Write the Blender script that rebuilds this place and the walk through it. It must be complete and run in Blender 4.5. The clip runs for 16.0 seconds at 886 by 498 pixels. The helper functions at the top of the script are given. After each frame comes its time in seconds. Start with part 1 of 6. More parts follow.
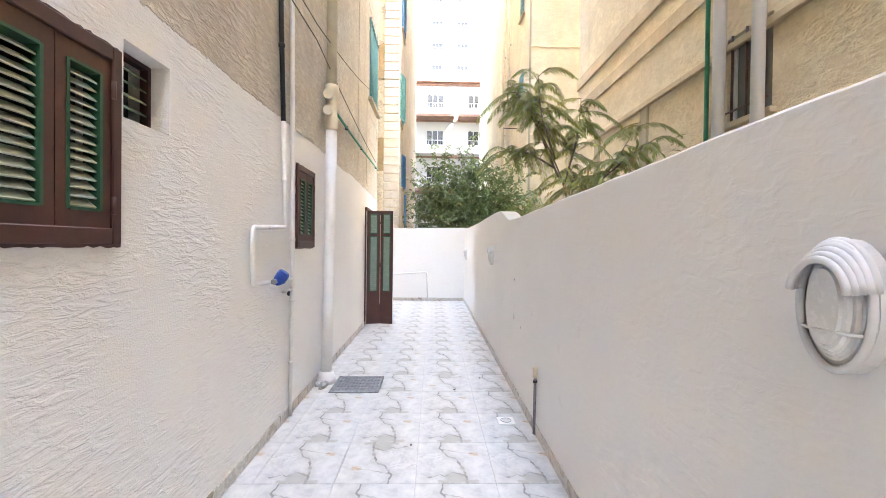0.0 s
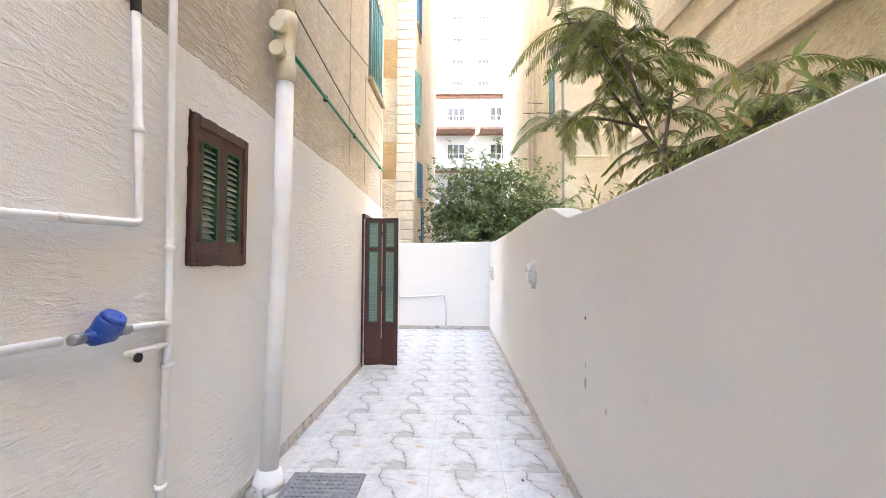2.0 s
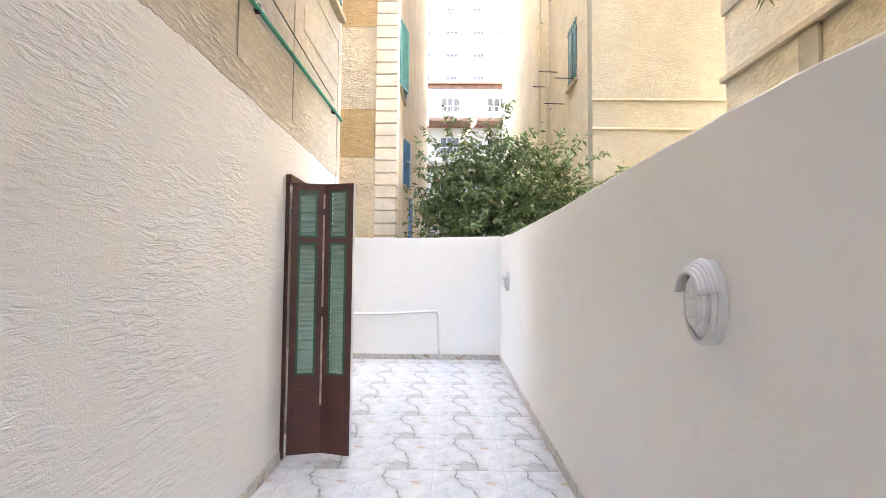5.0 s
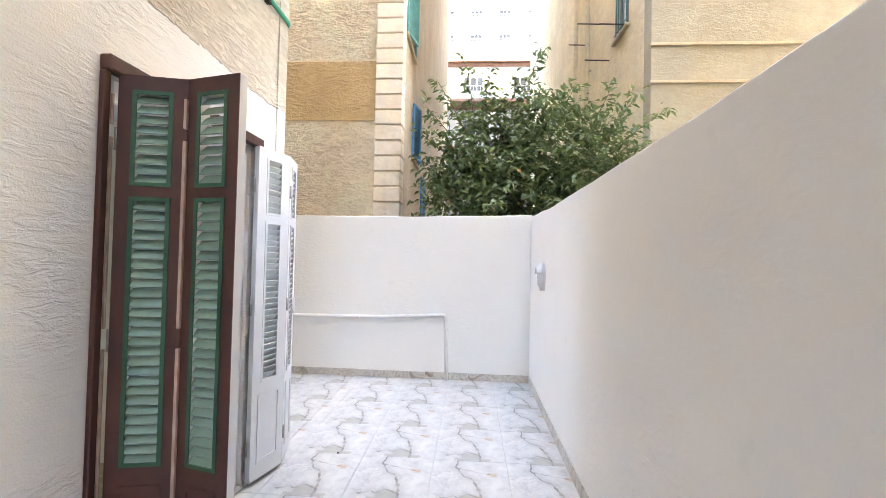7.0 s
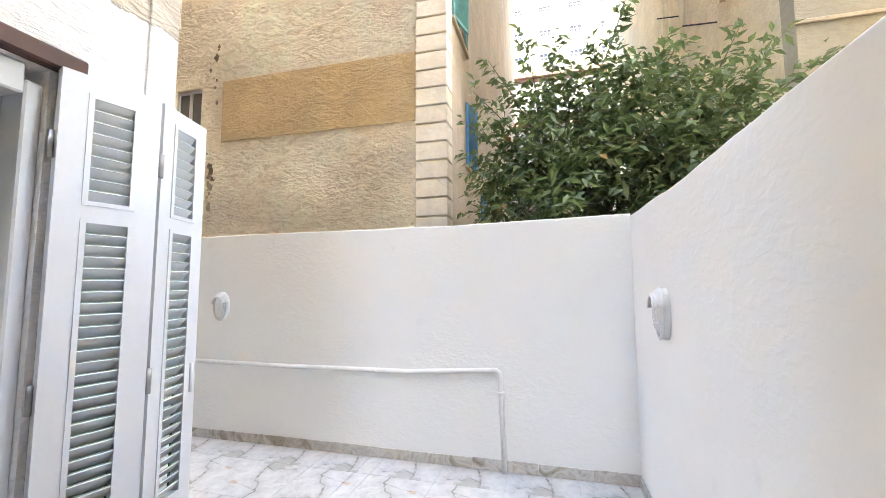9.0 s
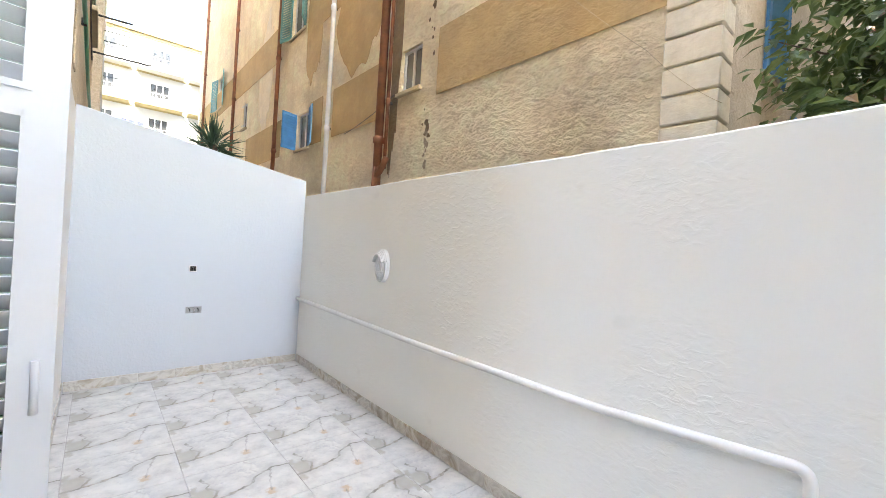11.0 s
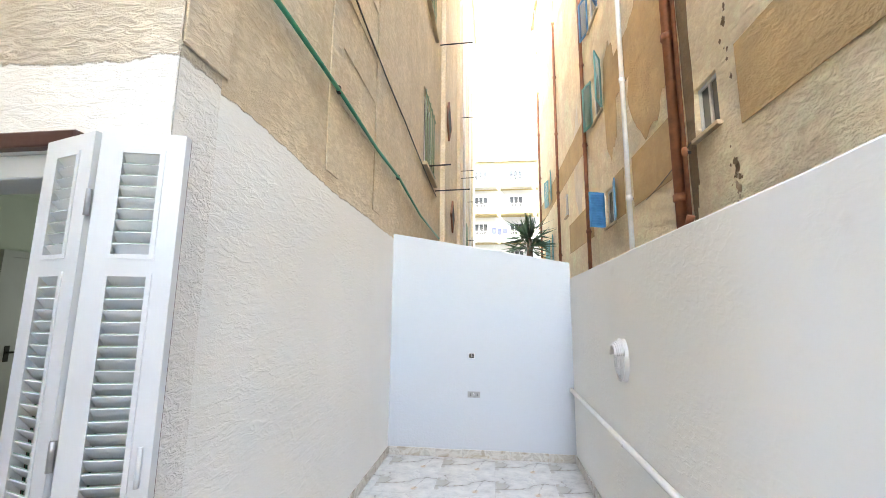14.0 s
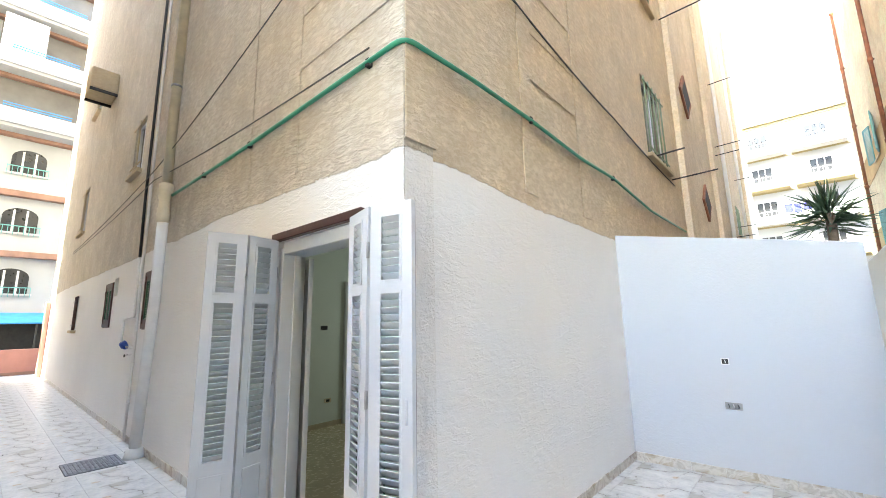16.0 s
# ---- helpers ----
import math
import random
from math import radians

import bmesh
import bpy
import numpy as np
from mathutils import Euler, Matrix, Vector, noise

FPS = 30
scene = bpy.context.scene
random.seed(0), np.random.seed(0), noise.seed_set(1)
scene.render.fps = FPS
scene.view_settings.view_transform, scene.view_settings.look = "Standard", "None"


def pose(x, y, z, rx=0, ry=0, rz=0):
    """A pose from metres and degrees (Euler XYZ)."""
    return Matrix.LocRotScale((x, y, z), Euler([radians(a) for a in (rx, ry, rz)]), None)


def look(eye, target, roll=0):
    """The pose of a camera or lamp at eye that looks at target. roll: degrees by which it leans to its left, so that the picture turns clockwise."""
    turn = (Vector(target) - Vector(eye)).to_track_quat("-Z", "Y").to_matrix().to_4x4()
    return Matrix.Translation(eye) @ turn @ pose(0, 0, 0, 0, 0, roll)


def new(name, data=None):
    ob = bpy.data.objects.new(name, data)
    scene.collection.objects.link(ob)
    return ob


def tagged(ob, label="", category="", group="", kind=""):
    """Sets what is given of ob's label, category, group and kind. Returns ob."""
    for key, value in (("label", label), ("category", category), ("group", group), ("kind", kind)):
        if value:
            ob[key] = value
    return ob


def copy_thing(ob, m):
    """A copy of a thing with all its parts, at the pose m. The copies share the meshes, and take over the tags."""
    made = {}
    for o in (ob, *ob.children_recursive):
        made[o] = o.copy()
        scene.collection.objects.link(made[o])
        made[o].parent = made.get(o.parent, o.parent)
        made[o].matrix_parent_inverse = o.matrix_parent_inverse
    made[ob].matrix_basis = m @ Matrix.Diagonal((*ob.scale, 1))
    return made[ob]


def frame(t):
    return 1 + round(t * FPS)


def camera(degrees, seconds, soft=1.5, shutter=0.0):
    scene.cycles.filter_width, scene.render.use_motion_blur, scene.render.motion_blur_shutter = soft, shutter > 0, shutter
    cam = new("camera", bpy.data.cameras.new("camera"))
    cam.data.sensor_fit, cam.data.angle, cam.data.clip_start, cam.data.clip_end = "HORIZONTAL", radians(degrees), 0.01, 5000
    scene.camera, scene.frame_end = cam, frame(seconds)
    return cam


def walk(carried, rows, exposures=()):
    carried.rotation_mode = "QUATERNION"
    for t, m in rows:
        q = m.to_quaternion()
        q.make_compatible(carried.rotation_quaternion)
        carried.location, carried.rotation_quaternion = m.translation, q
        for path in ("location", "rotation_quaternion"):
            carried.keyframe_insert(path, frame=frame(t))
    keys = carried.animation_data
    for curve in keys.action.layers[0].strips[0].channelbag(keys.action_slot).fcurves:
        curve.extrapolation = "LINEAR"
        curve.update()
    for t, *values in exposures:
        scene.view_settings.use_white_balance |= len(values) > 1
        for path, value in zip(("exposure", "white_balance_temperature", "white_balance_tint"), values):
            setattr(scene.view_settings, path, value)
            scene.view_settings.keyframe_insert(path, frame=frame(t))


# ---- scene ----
cam = camera(94.9, 16.0, soft=0.75)
PATH = [
    (0, (-0.061, 0.245, 1.569), (-0.011, 2.244, 1.548), 0.7),
    (0.5, (0.033, 0.684, 1.580), (-0.004, 2.679, 1.694), 0.9),
    (1, (0.037, 1.139, 1.538), (0.010, 3.136, 1.637), 1.8),
    (1.5, (-0.012, 1.618, 1.569), (0.081, 3.615, 1.625), 1.2),
    (2, (0.027, 2.060, 1.535), (-0.036, 4.058, 1.606), 0.3),
    (2.5, (-0.007, 2.513, 1.495), (-0.073, 4.511, 1.475), 1.4),
    (3, (-0.049, 2.931, 1.555), (-0.053, 4.929, 1.621), 0.1),
    (3.5, (-0.040, 3.409, 1.535), (-0.107, 5.407, 1.621), -0.2),
    (4, (-0.055, 3.897, 1.531), (-0.130, 5.893, 1.639), 0.9),
    (6.3, (-0.023, 5.961, 1.537), (-0.000, 7.960, 1.593), -0.7),
    (6.5, (0.022, 6.151, 1.514), (-0.030, 8.149, 1.582), -0.7),
    (7, (0.083, 6.546, 1.506), (-0.054, 8.541, 1.548), 1.3),
    (7.5, (0.133, 7.077, 1.510), (0.032, 9.070, 1.628), 1.4),
    (8, (0.219, 7.475, 1.497), (0.014, 9.458, 1.655), 0.5),
    (10.3, (0.152, 9.201, 1.503), (-0.879, 10.916, 1.552), 4.6),
    (10.5, (0.082, 9.372, 1.511), (-1.048, 11.021, 1.481), 5.1),
    (11, (-0.009, 9.702, 1.480), (-1.529, 11.001, 1.469), 3.5),
    (11.5, (0.087, 9.956, 1.503), (-1.830, 10.515, 1.397), 5.8),
    (12, (0.024, 10.075, 1.472), (-1.938, 10.405, 1.268), 3.0),
    (12.5, (-0.142, 10.178, 1.541), (-2.121, 10.459, 1.481), 3.4),
    (13, (-0.147, 10.305, 1.574), (-2.131, 10.529, 1.695), 0.9),
    (13.5, (-0.143, 10.537, 1.603), (-2.130, 10.523, 1.829), 2.2),
    (14, (-0.045, 10.708, 1.599), (-2.008, 10.473, 1.902), 0.5),
    (14.5, (0.126, 10.851, 1.593), (-1.780, 10.304, 1.857), 3.2),
    (15, (0.149, 11.013, 1.577), (-1.641, 10.175, 1.888), 1.2),
    (15.5, (0.117, 11.107, 1.573), (-1.467, 9.917, 1.846), -0.9),
    (16, (0.184, 11.167, 1.553), (-1.292, 9.863, 1.901), -1.1),
]
EXPOSURES = [(0.0, 5.06, 6900, 10.5), (4.2, 4.97, 6950, 11.0), (6.5, 4.76, 6900, 10.5), (8.2, 4.73, 6900, 9.5), (10.5, 4.59, 7050, 7.0), (13.0, 4.54, 7000, 6.0), (14.5, 4.54, 6750, 5.0), (16.0, 4.56, 6650, 5.0)]
walk(cam, [(t, look(eye, target, roll)) for t, eye, target, roll in PATH], exposures=EXPOSURES)

# ---- light ----
SUN_EL, SUN_AZ = radians(46), radians(125)   # azimuth clockwise from +y
world = bpy.data.worlds.new("sky")
scene.world = world
world.use_nodes = True
wn = world.node_tree
wn.nodes.clear()
sky = wn.nodes.new("ShaderNodeTexSky")
sky.sky_type, sky.sun_disc = "NISHITA", False
sky.sun_elevation, sky.sun_rotation = SUN_EL, SUN_AZ
sky.air_density, sky.dust_density, sky.ozone_density = 1.0, 1.5, 1.0
bg = wn.nodes.new("ShaderNodeBackground")
bg.inputs["Strength"].default_value = 0.15
wo = wn.nodes.new("ShaderNodeOutputWorld")
wn.links.new(sky.outputs[0], bg.inputs[0])
wn.links.new(bg.outputs[0], wo.inputs[0])
sun = new("sun", bpy.data.lights.new("sun", "SUN"))
sun.data.energy, sun.data.angle, sun.data.color = 3.2, radians(0.6), (1.0, 0.95, 0.87)
SUN_DIR = Vector((math.sin(SUN_AZ) * math.cos(SUN_EL), math.cos(SUN_AZ) * math.cos(SUN_EL), math.sin(SUN_EL)))
sun.rotation_mode = "QUATERNION"
sun.rotation_quaternion = (-SUN_DIR).to_track_quat("-Z", "Y")
sun.location = (0, 0, 30)
# unseen fill lamp brightening the room, set at an assumed opening away from the yard
room_fill = new("room_fill_light", bpy.data.lights.new("room_fill_light", "AREA"))
room_fill.data.shape, room_fill.data.size, room_fill.data.size_y = "RECTANGLE", 1.15, 1.15
room_fill.data.energy, room_fill.data.color = 0.48, (0.92, 1.0, 0.95)
room_fill.matrix_world = pose(-5.42, 6.8, 1.6, 90, 0, -90)

# ---- plan, metres ----
LEFT, RIGHT, FAR, END, SIDE, NEIGH = -1.355, 0.82, 11.60, -4.835, 9.525, 13.92


# ---- material tools ----
def material(name, rough=0.8, metal=0.0):
    m = bpy.data.materials.new(name)
    m.use_nodes = True
    b = m.node_tree.nodes["Principled BSDF"]
    b.inputs["Roughness"].default_value = rough
    b.inputs["Metallic"].default_value = metal
    return m, m.node_tree, b


def link(t, a, b):
    t.links.new(a, b)


def coords(t, kind="Object", scale=(1, 1, 1)):
    c = t.nodes.new("ShaderNodeTexCoord")
    mp = t.nodes.new("ShaderNodeMapping")
    mp.inputs["Scale"].default_value = scale
    link(t, c.outputs[kind], mp.inputs[0])
    return mp.outputs[0]


def place(t, scale=(1, 1, 1)):
    g = t.nodes.new("ShaderNodeNewGeometry")
    mp = t.nodes.new("ShaderNodeMapping")
    mp.inputs["Scale"].default_value = scale
    link(t, g.outputs["Position"], mp.inputs[0])
    return mp.outputs[0]


def noisy(t, vec, scale, detail=4.0, rough=0.55, distort=0.0):
    n = t.nodes.new("ShaderNodeTexNoise")
    n.inputs["Scale"].default_value = scale
    n.inputs["Detail"].default_value = detail
    n.inputs["Roughness"].default_value = rough
    n.inputs["Distortion"].default_value = distort
    link(t, vec, n.inputs["Vector"])
    return n.outputs["Fac"]


def ramp(t, fac, stops):
    r = t.nodes.new("ShaderNodeValToRGB")
    el = r.color_ramp.elements
    while len(el) < len(stops):
        el.new(0.5)
    for e, (p, c) in zip(el, stops):
        e.position = p
        e.color = (*c, 1) if len(c) == 3 else c
    link(t, fac, r.inputs[0])
    return r.outputs[0]


def mixc(t, fac, a, b, blend="MIX"):
    m = t.nodes.new("ShaderNodeMix")
    m.data_type, m.blend_type = "RGBA", blend
    for sock, v in ((m.inputs[0], fac), (m.inputs[6], a), (m.inputs[7], b)):
        if isinstance(v, (int, float)):
            sock.default_value = v
        elif isinstance(v, tuple):
            sock.default_value = (*v, 1)
        else:
            link(t, v, sock)
    return m.outputs[2]


def calc(t, op, a, b=0.0, c=0.0, clamp=False):
    m = t.nodes.new("ShaderNodeMath")
    m.operation, m.use_clamp = op, clamp
    for sock, v in zip(m.inputs, (a, b, c)):
        if isinstance(v, (int, float)):
            sock.default_value = v
        else:
            link(t, v, sock)
    return m.outputs[0]


def smooth(t, v, lo, hi):
    m = t.nodes.new("ShaderNodeMapRange")
    m.interpolation_type = "SMOOTHSTEP"
    m.inputs["From Min"].default_value, m.inputs["From Max"].default_value = lo, hi
    link(t, v, m.inputs["Value"])
    return m.outputs[0]


def bump(t, b, height, strength, dist):
    n = t.nodes.new("ShaderNodeBump")
    n.inputs["Strength"].default_value, n.inputs["Distance"].default_value = strength, dist
    link(t, height, n.inputs["Height"])
    link(t, n.outputs[0], b.inputs["Normal"])


def split(t, vec):
    s = t.nodes.new("ShaderNodeSeparateXYZ")
    link(t, vec, s.inputs[0])
    return s.outputs


def plain(name, colour, rough=0.6, metal=0.0, vary=0.12, scale=9.0, relief=0.0):
    """Paint, metal or plastic with faint blotches and grain."""
    m, t, b = material(name, rough, metal)
    v = place(t)
    f = noisy(t, v, scale, 5)
    lo, hi = tuple(c * (1 - vary) for c in colour), tuple(min(1, c * (1 + vary)) for c in colour)
    link(t, ramp(t, f, [(0.3, lo), (0.7, hi)]), b.inputs["Base Color"])
    link(t, calc(t, "MULTIPLY_ADD", noisy(t, v, scale * 6, 3), 0.25, rough - 0.12), b.inputs["Roughness"])
    if relief:
        bump(t, b, noisy(t, v, scale * 12, 3), 0.5, relief)
    return m


def plaster(name, colour, rough_scale=38.0, depth=0.004, stretch=(1, 1, 1), smooth_patch=0.0, stain=0.10):
    """Painted render: trowelled lumps, soft stains, smoother patches."""
    m, t, b = material(name, 0.85)
    v, vs = place(t), place(t, stretch)
    big = noisy(t, v, 0.7, 4)
    dark = tuple(c * (1 - stain) for c in colour)
    col = ramp(t, big, [(0.3, dark), (0.65, colour)])
    fine = noisy(t, v, 60, 3)
    col = mixc(t, calc(t, "MULTIPLY", smooth(t, fine, 0.55, 0.8), 0.06), col, (0.45, 0.42, 0.38))
    spot = smooth(t, noisy(t, v, 5.5, 3, 0.4), 0.70, 0.80)
    col = mixc(t, calc(t, "MULTIPLY", spot, 0.10), col, (0.42, 0.38, 0.34))
    link(t, col, b.inputs["Base Color"])
    lump = noisy(t, vs, rough_scale, 4, 0.5, 0.6)
    h = calc(t, "ADD", smooth(t, lump, 0.38, 0.72), calc(t, "MULTIPLY", fine, 0.25))
    if smooth_patch:
        h = calc(t, "MULTIPLY", h, smooth(t, noisy(t, v, 0.9, 3), 0.5 - smooth_patch, 0.62))
    h = calc(t, "ADD", h, calc(t, "MULTIPLY", noisy(t, v, 2.2, 2), 2.0))
    bump(t, b, h, 0.8, depth)
    return m


def painted_below(name, white, raw, level, fall, axis, depth, paint_relief=0.9):
    """White paint rolled over rough stucco up to a ragged line."""
    m, t, b = material(name, 0.88)
    v = place(t)
    x, y, z = split(t, v)
    along = y if axis == "y" else x
    wob = calc(t, "ADD", calc(t, "MULTIPLY", noisy(t, v, 1.1, 2), 0.10), calc(t, "MULTIPLY", noisy(t, v, 14, 4, 0.7), 0.06))
    line = calc(t, "ADD", calc(t, "MULTIPLY_ADD", smooth(t, along, *fall[:2]), fall[2], level - 0.08), wob)
    above = smooth(t, calc(t, "SUBTRACT", z, line), -0.004, 0.006)
    big = noisy(t, v, 0.55, 5)
    mid = noisy(t, v, 3.2, 5, 0.6)
    w = ramp(t, big, [(0.3, tuple(c * 0.92 for c in white)), (0.65, white)])
    streak = noisy(t, place(t, (2.6, 2.6, 0.16)), 1.6, 4, 0.6)
    r = ramp(t, mid, [(0.25, tuple(c * 0.84 for c in raw)), (0.5, raw), (0.75, tuple(min(1, c * 1.22) for c in raw))])
    r = mixc(t, calc(t, "MULTIPLY", smooth(t, streak, 0.52, 0.75), 0.30), r, tuple(c * q for c, q in zip(raw, (0.62, 0.54, 0.45))))
    r = mixc(t, calc(t, "MULTIPLY", smooth(t, big, 0.52, 0.68), 0.5), r, tuple(min(1, c * q) for c, q in zip(raw, (1.25, 1.3, 1.38))))
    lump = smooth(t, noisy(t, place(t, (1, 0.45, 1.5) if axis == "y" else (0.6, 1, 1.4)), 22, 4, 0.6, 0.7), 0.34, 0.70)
    # hollows darkened in colour: held dirt, plus shade to bring out the relief
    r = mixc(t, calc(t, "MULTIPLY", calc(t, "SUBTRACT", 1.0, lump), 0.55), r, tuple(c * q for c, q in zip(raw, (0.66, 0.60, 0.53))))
    link(t, mixc(t, above, w, r), b.inputs["Base Color"])
    soft = calc(t, "MULTIPLY_ADD", smooth(t, noisy(t, v, 1.6, 4, 0.6), 0.38, 0.62), 0.75, 0.12)
    h = calc(t, "ADD", calc(t, "MULTIPLY", lump, soft), calc(t, "MULTIPLY", noisy(t, v, 110, 3), 0.3))
    h = calc(t, "ADD", h, calc(t, "MULTIPLY", noisy(t, v, 1.7, 2), 2.0))
    h = calc(t, "ADD", calc(t, "MULTIPLY", h, calc(t, "MULTIPLY_ADD", above, 1.1, paint_relief)), calc(t, "MULTIPLY", above, -0.35))
    bump(t, b, h, 0.9, depth)
    return m


def old_render(name, colour, dirt, scale=1.0, depth=0.012, pits=0.2, grain=(1, 1, 1.7)):
    """Weathered coarse stucco: blotches, water streaks, flaking."""
    m, t, b = material(name, 0.92)
    v = place(t)
    blot = noisy(t, v, 0.9 * scale, 6, 0.62)
    col = ramp(t, blot, [(0.28, tuple(c * 0.86 for c in colour)), (0.5, colour), (0.7, tuple(min(1, c * 1.18) for c in colour))])
    streak = noisy(t, place(t, (2.2, 2.2, 0.13)), 1.3 * scale, 5, 0.6)
    col = mixc(t, calc(t, "MULTIPLY", smooth(t, streak, 0.52, 0.72), 0.20), col, dirt)
    patch = smooth(t, noisy(t, v, 0.45 * scale, 2, 0.4), 0.56, 0.60)
    col = mixc(t, calc(t, "MULTIPLY", patch, 0.12), col, tuple(c * q for c, q in zip(colour, (0.72, 0.62, 0.48))))
    fine = noisy(t, place(t, grain), 16, 5, 0.62, 0.5)
    wide = noisy(t, place(t, grain), 5.0, 5, 0.6, 0.8)
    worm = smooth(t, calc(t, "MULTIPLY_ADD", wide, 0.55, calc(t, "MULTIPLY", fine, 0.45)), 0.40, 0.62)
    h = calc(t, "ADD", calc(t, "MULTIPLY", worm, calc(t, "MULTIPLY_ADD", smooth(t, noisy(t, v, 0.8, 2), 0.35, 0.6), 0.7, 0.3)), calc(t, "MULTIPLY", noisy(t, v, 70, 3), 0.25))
    # low spots take dirt and painted relief shade, both through this darker tint
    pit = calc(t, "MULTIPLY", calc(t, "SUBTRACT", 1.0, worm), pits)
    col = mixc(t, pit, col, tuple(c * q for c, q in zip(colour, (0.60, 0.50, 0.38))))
    link(t, col, b.inputs["Base Color"])
    bump(t, b, h, 1.0, depth)
    return m


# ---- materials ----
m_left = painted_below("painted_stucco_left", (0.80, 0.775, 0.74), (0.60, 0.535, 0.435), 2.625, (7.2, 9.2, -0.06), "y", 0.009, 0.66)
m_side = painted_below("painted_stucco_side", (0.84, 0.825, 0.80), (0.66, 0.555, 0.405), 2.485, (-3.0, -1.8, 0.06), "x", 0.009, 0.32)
m_right = plaster("right_plaster", (0.84, 0.81, 0.765), 26, 0.0014, (1, 0.5, 1), 0.12, 0.06)
m_far = plaster("far_plaster", (0.80, 0.785, 0.74), 30, 0.0018, (0.6, 1, 1), 0.10, 0.05)
# bluish white greyed in colour to offset the bright sky along the alley
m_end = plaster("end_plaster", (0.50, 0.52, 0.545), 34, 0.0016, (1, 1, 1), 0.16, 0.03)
m_room = plaster("room_paint", (0.75, 0.80, 0.73), 60, 0.0008, (1, 1, 1), 0.0, 0.03)
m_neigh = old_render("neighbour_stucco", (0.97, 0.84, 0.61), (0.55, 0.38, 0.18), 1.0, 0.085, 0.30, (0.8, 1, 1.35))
# side and rear walls of the same house, about half as light as its front
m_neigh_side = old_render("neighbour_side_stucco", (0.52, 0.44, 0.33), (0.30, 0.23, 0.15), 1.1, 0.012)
m_band = old_render("ochre_band", (0.50, 0.36, 0.175), (0.37, 0.25, 0.12), 1.6, 0.020, 0.16)
m_quoin = old_render("quoin_stone", (0.76, 0.68, 0.54), (0.48, 0.39, 0.27), 1.8, 0.005)
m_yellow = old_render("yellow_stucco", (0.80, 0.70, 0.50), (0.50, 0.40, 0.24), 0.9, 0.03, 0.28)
# yellow dimmed in the colour to hold back walls too bright in sun
m_yellow2 = old_render("dimmed_yellow_render", (0.41, 0.365, 0.27), (0.50, 0.40, 0.22), 0.7, 0.006)
m_mould = old_render("moulding_render", (0.56, 0.46, 0.31), (0.36, 0.27, 0.16), 1.6, 0.008)
m_brown = plain("brown_gloss_paint", (0.062, 0.021, 0.015), 0.5, 0, 0.2, 7, 0.0006)
m_green = plain("green_trim_paint", (0.020, 0.082, 0.042), 0.45, 0, 0.15, 9)
m_slat = plain("pale_green_slat", (0.18, 0.265, 0.20), 0.5, 0, 0.12, 11)
m_slat_cream = plain("cream_green_slat", (0.42, 0.45, 0.36), 0.5, 0, 0.12, 11)
m_slat_dark = plain("dull_green_slat", (0.20, 0.27, 0.17), 0.55, 0, 0.15, 11)
m_whitewood = plain("white_gloss_wood", (0.60, 0.605, 0.615), 0.4, 0, 0.03, 5, 0.0004)
m_pane = plain("grey_green_pane", (0.30, 0.325, 0.29), 0.15, 0, 0.05, 2)
m_pipe = plain("painted_white_pipe", (0.72, 0.70, 0.665), 0.72, 0, 0.05, 8, 0.0006)
m_cream = plain("cream_pipe", (0.66, 0.58, 0.42), 0.5, 0, 0.12, 6)
m_pvc = plain("white_pvc", (0.80, 0.80, 0.80), 0.35, 0, 0.04, 4)
m_strip = plain("bare_wood_strip", (0.40, 0.28, 0.22), 0.7, 0, 0.25, 12)
m_black = plain("black_pipe", (0.012, 0.012, 0.013), 0.5, 0, 0.2, 9)
m_rust = plain("rusty_iron_pipe", (0.21, 0.075, 0.032), 0.75, 0.1, 0.35, 5, 0.002)
m_greenpipe = plain("green_conduit", (0.035, 0.27, 0.15), 0.4, 0, 0.15, 5)
m_blue = plain("blue_meter_plastic", (0.014, 0.055, 0.28), 0.3, 0, 0.15, 14)
m_blueshut = plain("blue_shutter_paint", (0.06, 0.21, 0.42), 0.5, 0, 0.2, 6)
m_teal = plain("teal_shutter_paint", (0.11, 0.30, 0.29), 0.5, 0, 0.2, 6)
m_metal = plain("grey_metal", (0.35, 0.34, 0.33), 0.4, 0.8, 0.2, 15)
m_iron = plain("dark_iron", (0.045, 0.042, 0.04), 0.6, 0.5, 0.3, 16, 0.001)
m_cast = plain("manhole_iron", (0.21, 0.21, 0.215), 0.6, 0.3, 0.3, 22, 0.002)
# near-black colour stands in for unlit depth behind openings and in holes
m_dark = plain("painted_dark_depth", (0.03, 0.028, 0.025), 0.9, 0, 0.2, 5)
m_cable = plain("grey_cable", (0.10, 0.095, 0.085), 0.6, 0, 0.2, 6)
m_glass, gt, gb = material("window_glass", 0.04)
gb.inputs["Base Color"].default_value = (0.13, 0.14, 0.14, 1)
gb.inputs["Specular IOR Level"].default_value = 0.7
m_lamp = plain("painted_lamp_body", (0.64, 0.625, 0.60), 0.5, 0, 0.06, 14)
m_frost = plain("frosted_lamp_glass", (0.72, 0.71, 0.69), 0.25, 0, 0.04, 12)
m_beige_tile = plain("beige_room_floor", (0.58, 0.50, 0.35), 0.25, 0, 0.10, 3)
# far walls coloured well below white to keep detail in full sun
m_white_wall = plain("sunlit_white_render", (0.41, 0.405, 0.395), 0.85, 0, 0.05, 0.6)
m_cream_wall = plain("sunlit_cream_render", (0.30, 0.24, 0.12), 0.85, 0, 0.08, 0.6)
m_terra = plain("terracotta_edge", (0.22, 0.125, 0.09), 0.8, 0, 0.2, 2)
